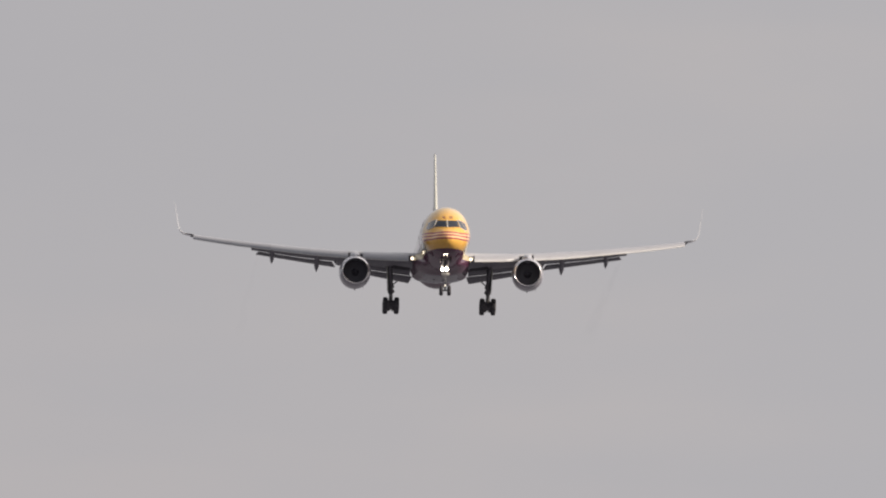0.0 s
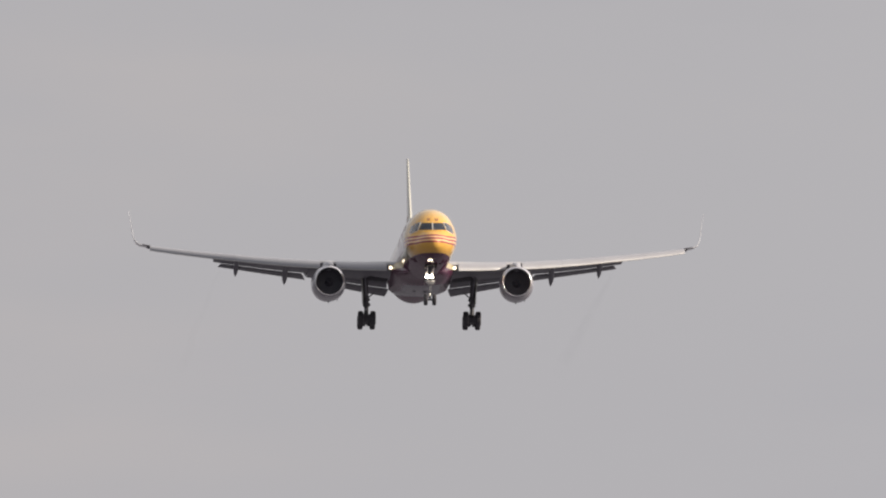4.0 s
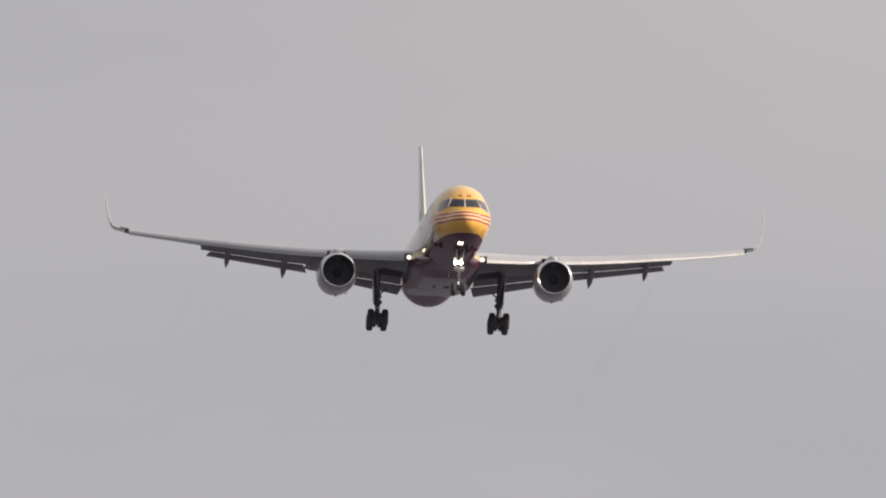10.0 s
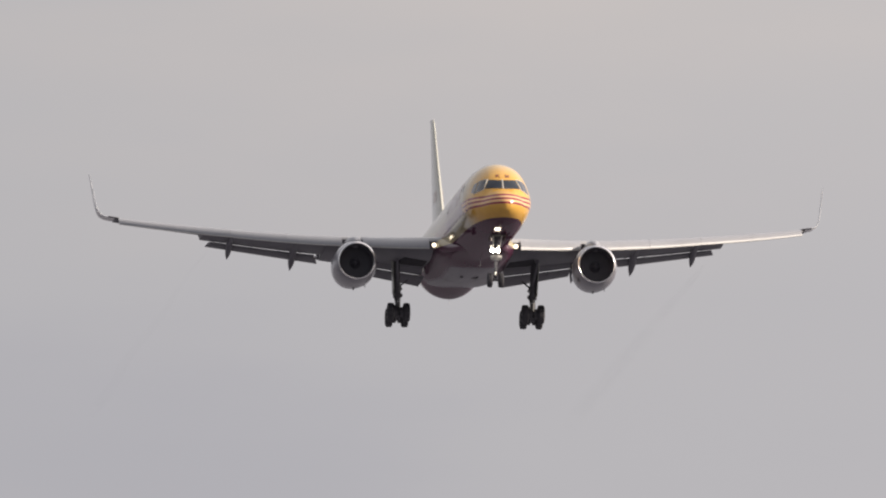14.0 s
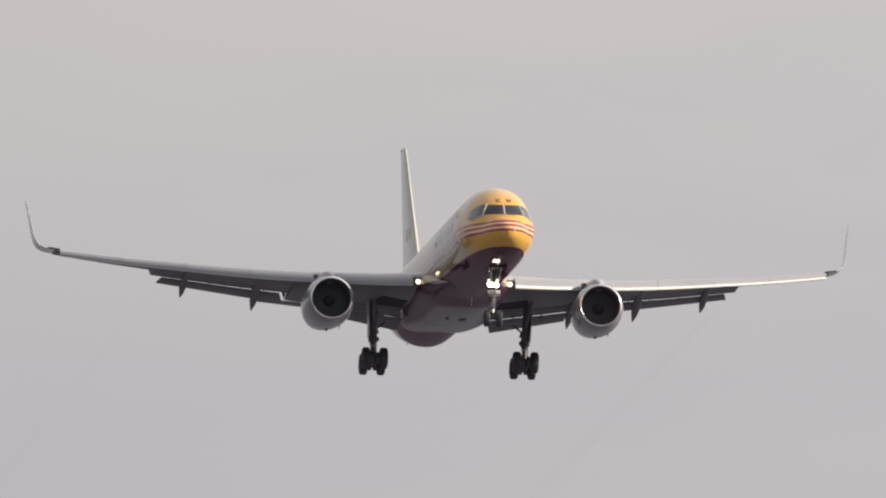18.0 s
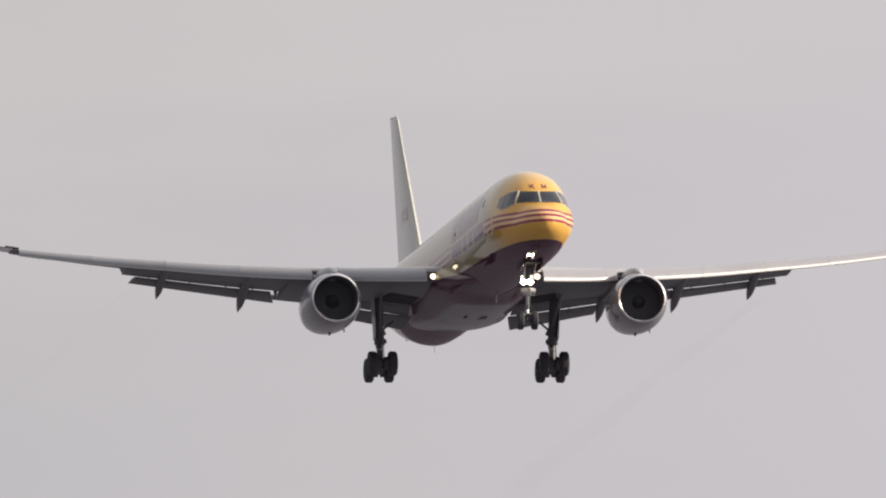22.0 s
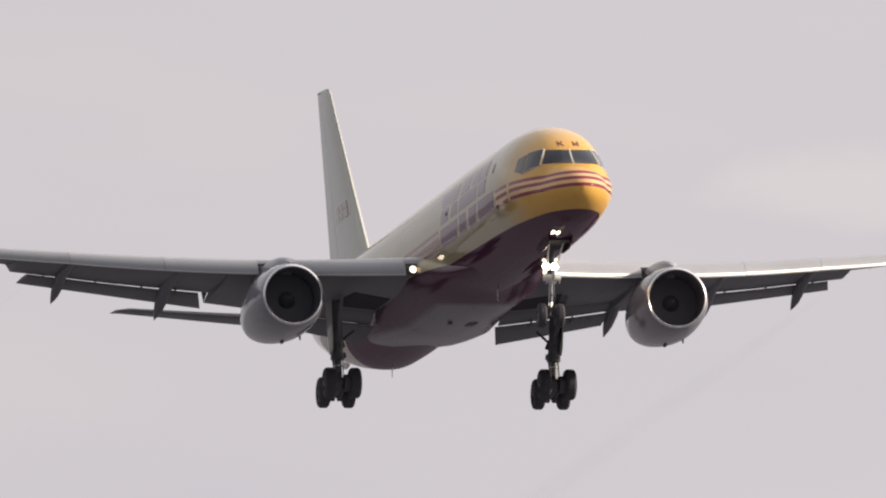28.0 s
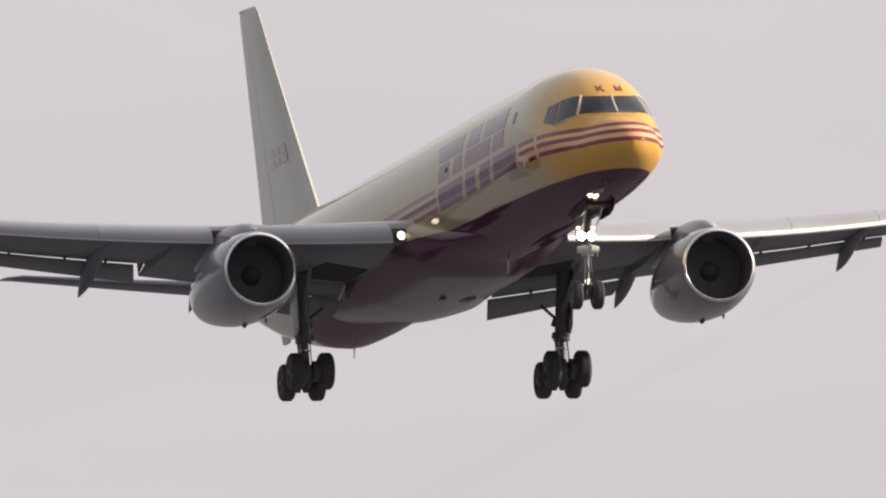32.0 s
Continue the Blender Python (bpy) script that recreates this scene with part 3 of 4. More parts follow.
        part("air_vent", patch([(14.85, 0.26), (14.55, 0.26), (14.55, 0.38), (14.85, 0.38)], at_side, (3, 3), 0.010, 0.02), M_DARK, body, "small dark side vent")
        for y, z in ((1.75, -0.80),):
            root = side_point(y, z, s)
            tip = root + Vector((s * 0.07, -0.01, 0.0))
            bm = tube(root, tip, 0.018, 0.014, 8)
            tube(tip, tip + Vector((0, -0.12, 0)), 0.014, 0.008, 8, bm)
            part("pitot_probe", bm, M_DARK, body, "thin dark air data probe")
    # aerials
    for y, z, hgt, sweep in ((34.3, -1.93, 0.42, 0.16), (15.4, -2.03, 0.42, 0.12)):
        ring = lambda c, t, yy, zz: [Vector((px, yy + py, zz)) for px, py in ((0, 0), (t, c * .4), (0, c), (-t, c * .4))]
        part("blade_aerial", loft([ring(0.30, 0.02, y, z + 0.03), ring(0.14, 0.012, y + sweep, z - hgt)]), M_WINGLET, body, "small white blade aerial")
    return body


def build_fairing():
    secs = [(12.8, 0.85, -1.5, -1.82), (13.6, 1.12, -1.3, -1.92), (14.6, 1.36, -1.15, -1.99), (15.6, 1.57, -1.0, -2.04), (16.4, 1.71, -0.88, -2.10), (17.0, 1.82, -0.78, -2.18), (17.6, 1.93, -0.66, -2.26), (18.4, 2.07, -0.50, -2.34), (19.2, 2.17, -0.36, -2.38), (20.2, 2.27, -0.22, -2.40), (21.4, 2.33, -0.16, -2.40),
            (23, 2.33, -0.22, -2.38), (24.5, 2.29, -0.45, -2.34), (26, 2.18, -0.8, -2.26), (27.4, 2.06, -1.1, -2.17), (28.5, 1.94, -1.2, -2.10), (29.3, 1.82, -1.3, -2.04), (30.2, 1.60, -1.45, -1.96)]
    rings = []
    for y, w, top, bot in secs:
        c = max((top + bot) / 2, top - 0.55)
        ring = []
        for i in range(48):
            t = 2 * math.pi * i / 48
            cx, sx = math.cos(t), math.sin(t)
            h, e = (top - c, 2.6) if sx > 0 else (c - bot, 1.9)
            k = (abs(cx) ** e + abs(sx) ** e) ** (-1 / e)
            ring.append(Vector((w * k * cx, y, c + h * k * sx)))
        rings.append(ring)
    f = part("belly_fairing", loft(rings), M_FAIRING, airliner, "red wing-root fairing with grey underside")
    for x, y, w, l in ((0.25, 21.6, 0.30, 0.75), (-0.5, 21.5, 0.14, 0.30)):
        part("air_vent", block((x, y, -2.39), (w, l, 0.05), bevel=0.01), M_DARK, f, "dark belly air vent")


def wing_z(x):
    u = x - 2.6
    return -0.82 + 0.043 * u + 0.0052 * u * u + table(x, (2, 7, 13, 16, 18.7), (0.11, 0.14, 0.14, 0.07, 0.0))


def wing_le(x):
    return 19.25 + (x - 2.6) * 0.541


TEX = (0, 2, 5.95, 6.0, 7.80, 7.82, 14.28, 14.30, 18.9)
TEY = (26.7, 26.45, 26.35, 27.35, 27.40, 26.35, 28.05, 28.75, 29.95)
TEZ = (-0.60, -0.60, -0.44, -0.64, -0.58, -0.38, -0.30, 0.05, 0.06)


def te_y(x):
    return table(x, TEX, TEY)


def te_z(x):
    return wing_z(x) + table(x, TEX, TEZ)


def section_ring(x, s, y0, z0, y1, z1, thick, count=18):
    """A wing section at x between the nose (y0, z0) and the tail (y1, z1)."""
    chord = math.hypot(y1 - y0, z1 - z0)
    cy, cz = (y1 - y0) / chord, (z1 - z0) / chord
    return [Vector((s * x, y0 + u * cy - h * cz, z0 + u * cz + h * cy)) for u, h in airfoil(chord, thick, count)]


def plate_ring(x, s, pts):
    return [Vector((s * x, y, z)) for y, z in pts]


def build_wing(s):
    xs = [0.6, 2.0, 2.6, 4, 5.95, 6.0, 6.8, 7.80, 7.82, 9, 11, 13, 14.28, 14.30, 16, 17.5, 18.7, 18.9]
    rings = [section_ring(x, s, wing_le(x), wing_z(x), te_y(x), te_z(x), table(x, (0, 6, 10, 19), (0.118, 0.115, 0.11, 0.10))) for x in xs]
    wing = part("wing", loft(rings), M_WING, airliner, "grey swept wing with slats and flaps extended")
    # underside shade is put into the wing grey; upward faces get a paler grey
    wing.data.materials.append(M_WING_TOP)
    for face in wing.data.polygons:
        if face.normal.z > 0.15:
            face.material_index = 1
    # leading-edge slats, drooped ahead of the wing
    for x0, x1 in ((2.50, 5.95), (7.05, 9.924), (9.934, 12.864), (12.874, 15.804), (15.814, 18.72)):
        rings = []
        for k in range(7):
            x = x0 + (x1 - x0) * k / 6
            g = table(x, (2.6, 9, 18.7), (1.0, 0.92, 0.60))
            y, z = wing_le(x), wing_z(x)
            end = 0.0
            if k == 6 and x1 < 6.5:
                end = 0.16
            outer = [(0.62, 0.235), (0.40, 0.215), (0.15, 0.155), (-0.10, 0.055), (-0.30, -0.08), (-0.43, -0.22), (-0.49, -0.35), (-0.485, -0.43), (-0.44, -0.47)]
            inner = [(-0.38, -0.455), (-0.34, -0.36), (-0.25, -0.22), (-0.08, -0.06), (0.15, 0.065), (0.40, 0.155)]
            rings.append(plate_ring(x, s, [(y + dy * g + end, z + dz * g + end * 0.3) for dy, dz in outer + inner]))
        slat = part("slat", loft(rings), M_SLAT, wing, "pale metal leading-edge slat, extended")
        # pale strip along the lower edge stands in for its sheen
        strip([Vector(ring[7]) + Vector((0, -0.004, 0.0)) for ring in rings], 0.03, slat, "edge_sheen_strip", M_POST, label="pale strip painted as the lower slat edge's sheen")
    # trailing-edge flaps with an open slot ahead of them
    for x0, x1 in ((2.2, 5.9), (7.88, 13.72)):
        inner = x0 < 6
        rings = []
        for k in range(6):
            x = x0 + (x1 - x0) * k / 5
            y0, z0 = te_y(x) - 0.22, te_z(x) - (0.09 if inner else 0.070)
            y1 = table(x, (2.2, 5.9, 7.8, 14.1), (28.0, 27.78, 27.62, 28.88))
            z1 = table(x, (2.2, 5.9, 7.8, 14.1), (-2.16, -1.50, -1.07, -0.01))
            if inner:
                # behind the fore flap, split from the main flap by a second slot
                y0, z0 = y0 + (y1 - y0) * 0.36, z0 + (z1 - z0) * 0.42
            ring = section_ring(x, s, y0, z0, y1, z1, 0.11, 12)
            for p in ring:
                p.x += s * ((p.y - y0) * 0.2 - 0.12 if inner else 0.22 * (y1 - p.y)) * (1 - k / 5) + (0.0 if inner else s * 0.2 * (p.y - y0) * k / 5)  # ends cut square to the line of flight
            rings.append(ring)
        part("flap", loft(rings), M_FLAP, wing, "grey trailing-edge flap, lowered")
        if inner:
            rings = []
            for k in range(6):
                x = x0 + (x1 - x0) * k / 5
                y0, z0 = te_y(x) - 0.40, te_z(x) + 0.03
                y1 = table(x, (2.2, 5.9), (28.0, 27.78))
                z1 = table(x, (2.2, 5.9), (-2.16, -1.50))
                rings.append(section_ring(x, s, y0, z0, y0 + (y1 - y0) * 0.45, z0 + (z1 - z0) * 0.43, 0.14, 10))
            part("fore_flap", loft(rings), M_FLAP, wing, "narrow grey fore flap ahead of the main flap")
        # hinge brackets that bridge the slot
        for x in ((3.3, 4.7) if inner else (8.9, 10.0, 11.5, 13.2)):
            y0, z0 = te_y(x), te_z(x)
            if inner:
                y0, z0 = y0 + 0.42, z0 - 0.36
            part("flap_bracket", block((s * x, y0 + 0.02, z0 - 0.03), (0.035, 0.5, 0.12), (-20, 0, 0), 0.008), M_WING, wing)
    part("flap_end_fitting", loft([[Vector((s * x, 26.9 + y, -1.42)) for x, y in ((1.78, 0), (1.98, 0), (1.98, 0.5), (1.78, 0.5))],
                                   [Vector((s * x, 27.1 + y, -1.78)) for x, y in ((1.90, 0), (1.95, 0), (1.95, 0.2), (1.90, 0.2))]]), M_FLAP, wing, "small dark fitting beside the inner flap")
    # seal plate that closes the gap at the outer flap's inner end
    part("seal_plate", loft([[Vector((s * 7.80, 26.4, -0.50)), Vector((s * 8.08, 26.3, -0.48)), Vector((s * 7.84, 27.2, -0.80))], [Vector((s * 7.80, 26.4, -0.56)), Vector((s * 8.08, 26.3, -0.60)), Vector((s * 7.84, 27.2, -0.92))]]), M_FLAP, wing)
    # flap track fairings, pointed pods hung below the trailing edge
    for x, tip_y, tip_z, size in ((12.71, 29.1, -0.72, 0.85), (9.32, 28.35, -1.36, 1.0), (6.12, 28.5, -1.78, 1.05)):
        z0 = wing_z(x) - 0.34
        y0 = te_y(x) - 3.5 * size
        rings = []
        for u, w, h in ((0.0, 0.02, 0.02), (0.12, 0.12, 0.10), (0.3, 0.18, 0.17), (0.5, 0.20, 0.24), (0.68, 0.205, 0.29), (0.80, 0.17, 0.26), (0.89, 0.11, 0.17), (0.95, 0.06, 0.085), (1.0, 0.010, 0.012)):
            bend = max(0.0, u - 0.42) / 0.58
            yy = y0 + (tip_y - y0) * u
            zz = z0 - 0.10 * u + (tip_z - (z0 - 0.10)) * bend ** 1.25
            rings.append([Vector((s * x + math.cos(t) * w * size, yy, zz + 0.10 * (1 - bend) + math.sin(t) * h * size)) for t in (2 * math.pi * i / 16 for i in range(16))])
        part("flap_track_fairing", loft(rings), M_WING, wing, "pointed grey flap track fairing")
    # winglet, blended up from the tip
    rings = []
    for x, z, le, chord, th in ((18.70, 1.34, 28.0, 1.95, 0.05), (19.1, 1.39, 28.2, 1.78, 0.045), (19.38, 1.46, 28.45, 1.62, 0.05), (19.62, 1.62, 28.75, 1.48, 0.05), (19.77, 1.88, 29.05, 1.34, 0.045),
                               (19.87, 2.3, 29.4, 1.18, 0.045), (19.97, 3.0, 29.85, 0.95, 0.045), (20.07, 3.65, 30.25, 0.70, 0.05), (20.12, 3.95, 30.5, 0.50, 0.05), (20.13, 4.05, 30.7, 0.28, 0.05)):
        slope = table(x, (18.86, 19.2, 19.77, 20.1), (0.1, 0.35, 1.25, 1.42))
        nx, nz = -math.sin(slope), math.cos(slope)
        rings.append([Vector((s * (x + nx * h), le + u, z + nz * h)) for u, h in airfoil(chord, th, 10)])
    part("winglet", loft(rings), M_WINGLET, wing, "slender white upturned winglet")
    part("wingtip_seal", block((s * 18.98, 28.12, 1.372), (0.58, 0.30, 0.045), (0, -s * 8, 0), 0.012), M_FLAP, wing, "dark joint strip at the winglet root")
    # main gear bay in the wing root: a dark plate coloured as recess shade
    def low_skin(x, y, o):
        y0, z0, y1, z1 = wing_le(x), wing_z(x), te_y(x), te_z(x)
        u, c = (y - y0) / (y1 - y0), math.hypot(y1 - y0, z1 - z0)
        return Vector((s * x, y, z0 + (z1 - z0) * u - 4.4 * 0.117 * c * (0.2969 * math.sqrt(u) - 0.126 * u - 0.3516 * u * u + 0.2843 * u ** 3 - 0.1036 * u ** 4) - o))

    part("gear_bay", patch([(2.25, 22.9), (3.55, 22.5), (3.95, 25.5), (2.25, 25.6)], low_skin, (8, 10), 0.015, 0.05), M_BAY, wing, "dark plate painted as the main gear bay's shade")
    # root landing lamp
    at = (s * 2.23, 18.80, -0.945)
    part("landing_lamp", turned([(0.065, 0.0), (0.07, 0.08), (0.08, 0.120), (0.12, 0.124)], at, "Y", 20), M_WING_LAMP, wing, "lit landing lamp in the wing root")
    part("lamp_housing", turned([(0.09, 0.124), (-0.02, 0.132), (-0.03, 0.145), (0.0, 0.175), (0.3, 0.20)], at, "Y", 20), M_DARK, wing)
    # static wicks at the trailing edge
    for x in (15.5, 16.6, 17.6, 18.5):
        part("static_wick", tube((s * x, te_y(x) - 0.02, te_z(x)), (s * x, te_y(x) + 0.25, te_z(x) - 0.01), 0.008, 0.004, 6), M_DARK, wing)
    return wing


EX, EY, EZ = 6.54, 17.7, -2.0


def build_engine(s):
    tilt = Euler((radians(-1.2), 0, radians(s * -0.5))).to_matrix()
    o = (s * EX, EY, EZ)
    shell = [(0.055, 1.026), (0.10, 1.048), (0.16, 1.070), (0.26, 1.095), (0.5, 1.145), (0.9, 1.19), (1.4, 1.22), (2.0, 1.225), (2.7, 1.185), (3.4, 1.11), (4.1, 1.01), (4.8, 0.89), (5.4, 0.76), (5.42, 0.73), (4.6, 0.68)]
    eng = part("engine", turned(shell, o, tilt=tilt), M_NACELLE, airliner, "grey turbofan nacelle with bright inlet lip")
    lip = [(0.057, 1.028), (0.035, 1.015), (0.018, 1.0), (0.006, 0.985), (0.0, 0.968), (0.010, 0.952), (0.04, 0.938), (0.08, 0.93)]
    part("inlet_lip", turned(lip, o, tilt=tilt), M_LIP, eng, "polished metal inlet lip")
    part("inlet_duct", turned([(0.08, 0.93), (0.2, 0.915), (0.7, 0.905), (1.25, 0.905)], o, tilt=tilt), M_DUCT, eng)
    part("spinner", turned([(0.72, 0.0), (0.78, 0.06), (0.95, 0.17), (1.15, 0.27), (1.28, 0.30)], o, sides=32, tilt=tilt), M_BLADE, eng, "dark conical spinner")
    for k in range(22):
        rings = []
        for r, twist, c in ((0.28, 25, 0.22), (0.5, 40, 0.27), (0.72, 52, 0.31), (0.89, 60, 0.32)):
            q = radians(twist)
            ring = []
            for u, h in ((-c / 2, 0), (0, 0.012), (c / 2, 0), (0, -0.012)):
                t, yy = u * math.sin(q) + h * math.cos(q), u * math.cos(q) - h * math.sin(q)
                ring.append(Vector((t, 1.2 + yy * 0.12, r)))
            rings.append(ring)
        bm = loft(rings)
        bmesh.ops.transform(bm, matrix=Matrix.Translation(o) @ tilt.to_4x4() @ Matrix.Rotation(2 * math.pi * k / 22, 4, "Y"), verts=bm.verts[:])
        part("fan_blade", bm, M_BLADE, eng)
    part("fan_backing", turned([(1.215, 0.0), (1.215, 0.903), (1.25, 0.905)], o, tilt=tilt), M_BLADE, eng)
    part("exhaust_nozzle", turned([(4.6, 0.68), (5.42, 0.725), (5.75, 0.60), (5.75, 0.56), (4.9, 0.5)], o, tilt=tilt), M_HOT, eng, "heat-stained exhaust nozzle")
    part("exhaust_plug", turned([(4.9, 0.36), (5.6, 0.28), (6.1, 0.1), (6.2, 0.0)], o, tilt=tilt), M_HOT, eng)
    # pylon
    rings = []
    for y, w, top, low in ((18.35, 0.05, -0.80, -1.10), (18.7, 0.26, -0.62, -1.15), (19.3, 0.36, -0.50, -1.20), (20.2, 0.40, -0.42, -1.25), (21.2, 0.42, -0.40, -1.2), (22.5, 0.42, -0.5, -1.15), (24.5, 0.30, -0.7, -1.2), (25.8, 0.08, -0.8, -1.0)):
        c, h = (top + low) / 2, (top - low) / 2
        rings.append([Vector((s * EX + math.cos(t) * w * abs(math.cos(t)) ** -0.35 if abs(math.cos(t)) > 1e-6 else s * EX, y, c + math.sin(t) * h)) for t in (2 * math.pi * (i + 0.5) / 24 for i in range(24))])
    part("pylon", loft(rings), M_SLAT, eng, "pale grey engine pylon")
    # strakes, drain mast, joints
    for side in (-1, 1):
        t = radians(58)
        p = Vector((s * EX + side * math.cos(t) * 1.19, EY + 0.75, EZ + math.sin(t) * 1.17))
        out = Vector((side * math.cos(t), 0, math.sin(t)))
        part("nacelle_strake", loft([[p, p + Vector((0.012, 0, 0)), p + Vector((0.012, 1.1, 0.03)), p + Vector((0, 1.1, 0.03))],
                                     [p + out * 0.02 + Vector((0, 0.15, 0)), p + out * 0.02 + Vector((0.012, 0.15, 0)), p + out * 0.26 + Vector((0.012, 1.15, 0)), p + out * 0.26 + Vector((0, 1.15, 0))]]), M_NACELLE, eng)
    part("drain_mast", loft([[Vector((s * EX + x, EY + 2.0 + y, EZ - 1.21)) for x, y in ((-.05, 0), (.05, 0), (.05, .4), (-.05, .4))],
                             [Vector((s * EX + x, EY + 2.15 + y, EZ - 1.34)) for x, y in ((-.03, 0), (.03, 0), (.03, .2), (-.03, .2))]]), M_DARK, eng)
    part("drain_mast", loft([[Vector((s * EX + 0.62 + x, EY + 2.2 + y, EZ - 1.04)) for x, y in ((-.02, 0), (.02, 0), (.02, .2), (-.02, .2))],
                             [Vector((s * EX + 0.64 + x, EY + 2.3 + y, EZ - 1.20)) for x, y in ((-.012, 0), (.012, 0), (.012, .1), (-.012, .1))]]), M_DARK, eng)


def chord_piece(chord, thick, u0, u1, count=12):
    """Points round the stretch of a wing section between two fractions of its chord."""
    rise = lambda u: 5 * thick * chord * (0.2969 * math.sqrt(u) - 0.126 * u - 0.3516 * u * u + 0.2843 * u ** 3 - 0.1036 * u ** 4)
    us = [u0 + (u1 - u0) * 0.5 * (1 - math.cos(math.pi * i / (count - 1))) for i in range(count)]
    return [(u * chord, rise(u) * 1.12) for u in us[::-1]] + [(u * chord, -rise(u) * 0.88) for u in us]


def build_tail():
    levels = ((1.85, 37.3, 44.9, 0.072), (2.3, 38.1, 45.05, 0.072), (5.0, 40.85, 45.8, 0.072), (7.5, 43.35, 46.55, 0.072), (8.9, 44.72, 46.97, 0.085), (9.08, 45.0, 47.02, 0.06))
    made = []
    for u0, u1, swell in ((0.0, 0.672, 1.0), (0.684, 1.0, 0.96)):
        rings = [[Vector((h * swell, le + u, z)) for u, h in chord_piece(te - le, th, u0, u1)] for z, le, te, th in levels]
        for v in rings[-1]:
            v.z += (v.y - 45.0) * 0.055
        made.append(loft(rings))
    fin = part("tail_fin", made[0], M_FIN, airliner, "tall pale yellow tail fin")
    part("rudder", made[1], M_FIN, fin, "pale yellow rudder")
    part("fin_cap", loft([[Vector((x, 45.02 + y, 9.07 + 0.055 * y)) for x, y in ((-.05, 0), (.05, 0), (.06, 1.2), (.03, 2.0), (-.03, 2.0), (-.06, 1.2))],
                          [Vector((x, 45.12 + y, 9.13 + 0.055 * y)) for x, y in ((-.02, 0), (.02, 0), (.03, 1.2), (.012, 1.85), (-.012, 1.85), (-.03, 1.2))]]), M_WING_TOP, fin, "grey fin tip cap")
    for s in (-1, 1):
        marks = [[(y0, z0), (y0 + w, z0), (y0 + w + lean, z1), (y0 + lean, z1)] for y0, w, lean, z0, z1 in (
            (41.20, 0.55, 0.22, 4.45, 4.72), (41.95, 0.48, 0.22, 4.45, 4.72), (42.60, 0.60, 0.22, 4.45, 4.72),
            (41.00, 0.70, 0.12, 4.15, 4.38), (41.90, 0.45, 0.12, 4.15, 4.38), (42.55, 0.80, 0.12, 4.15, 4.38))]
        for corners in marks:
            def fin_side(y, z, o, s=s):
                le, te = table(z, (1.85, 9.0), (37.3, 44.85)), table(z, (1.85, 9.0), (44.9, 47.0))
                c, u = te - le, (y - le) / (te - le)
                h = 5 * 0.072 * (0.2969 * math.sqrt(max(u, 0)) - 0.126 * u - 0.3516 * u * u + 0.2843 * u ** 3 - 0.1036 * u ** 4) * c * (1.12 if s > 0 else 0.88)
                return Vector((s * (h + o), y, z))
            part("emblem_block", patch(corners, fin_side, (4, 3), 0.004, 0.03), M_PALE_MARK, fin, "small red emblem block on the fin")
    for s in (-1, 1):
        rings = []
        for x, le, te, z, th in ((0.5, 40.1, 45.6, 0.39, 0.08), (1.5, 40.75, 45.75, 0.53, 0.08), (4.5, 42.75, 46.2, 0.98, 0.075), (7.1, 44.47, 46.71, 1.39, 0.07), (7.42, 45.0, 46.77, 1.44, 0.05)):
            rings.append([Vector((s * x, le + u, z - 0.05 + 0.085 * u + h)) for u, h in airfoil(te - le, th, 14)])
        stab = part("tailplane", loft(rings), M_WING, airliner, "grey horizontal tailplane")
    part("tail_cone_exhaust", tube((0, 46.7, 1.22), (0, 47.25, 1.25), 0.24, 0.18, 16), M_HOT, airliner)


def wheel(centre, r, w, parent, name="tyre"):
    """A tyre with shoulders and grooves, and its rim."""
    p = [(-w * 0.5, r * 0.56), (-w * 0.52, r * 0.72), (-w * 0.47, r * 0.88), (-w * 0.36, r * 0.97)]
    for g in (-0.22, 0.0, 0.22):
        p += [(w * (g - 0.03), r), (w * (g - 0.02), r * 0.985), (w * (g + 0.02), r * 0.985), (w * (g + 0.03), r)]
    p += [(w * 0.36, r * 0.97), (w * 0.47, r * 0.88), (w * 0.52, r * 0.72), (w * 0.5, r * 0.56)]
    part(name, turned(p, centre, "X", 36), M_TYRE, parent, "black rubber aircraft tyre")
    q = [(-w * 0.5, r * 0.57), (-w * 0.42, r * 0.54), (-w * 0.30, r * 0.42), (-w * 0.34, r * 0.2), (-w * 0.44, r * 0.16), (-w * 0.44, 0.001), (w * 0.44, 0.001), (w * 0.44, r * 0.16), (w * 0.34, r * 0.2), (w * 0.30, r * 0.42), (w * 0.42, r * 0.54), (w * 0.5, r * 0.57)]
    part("wheel_rim", turned(q, centre, "X", 28), M_RIM, parent, "grey metal wheel rim")


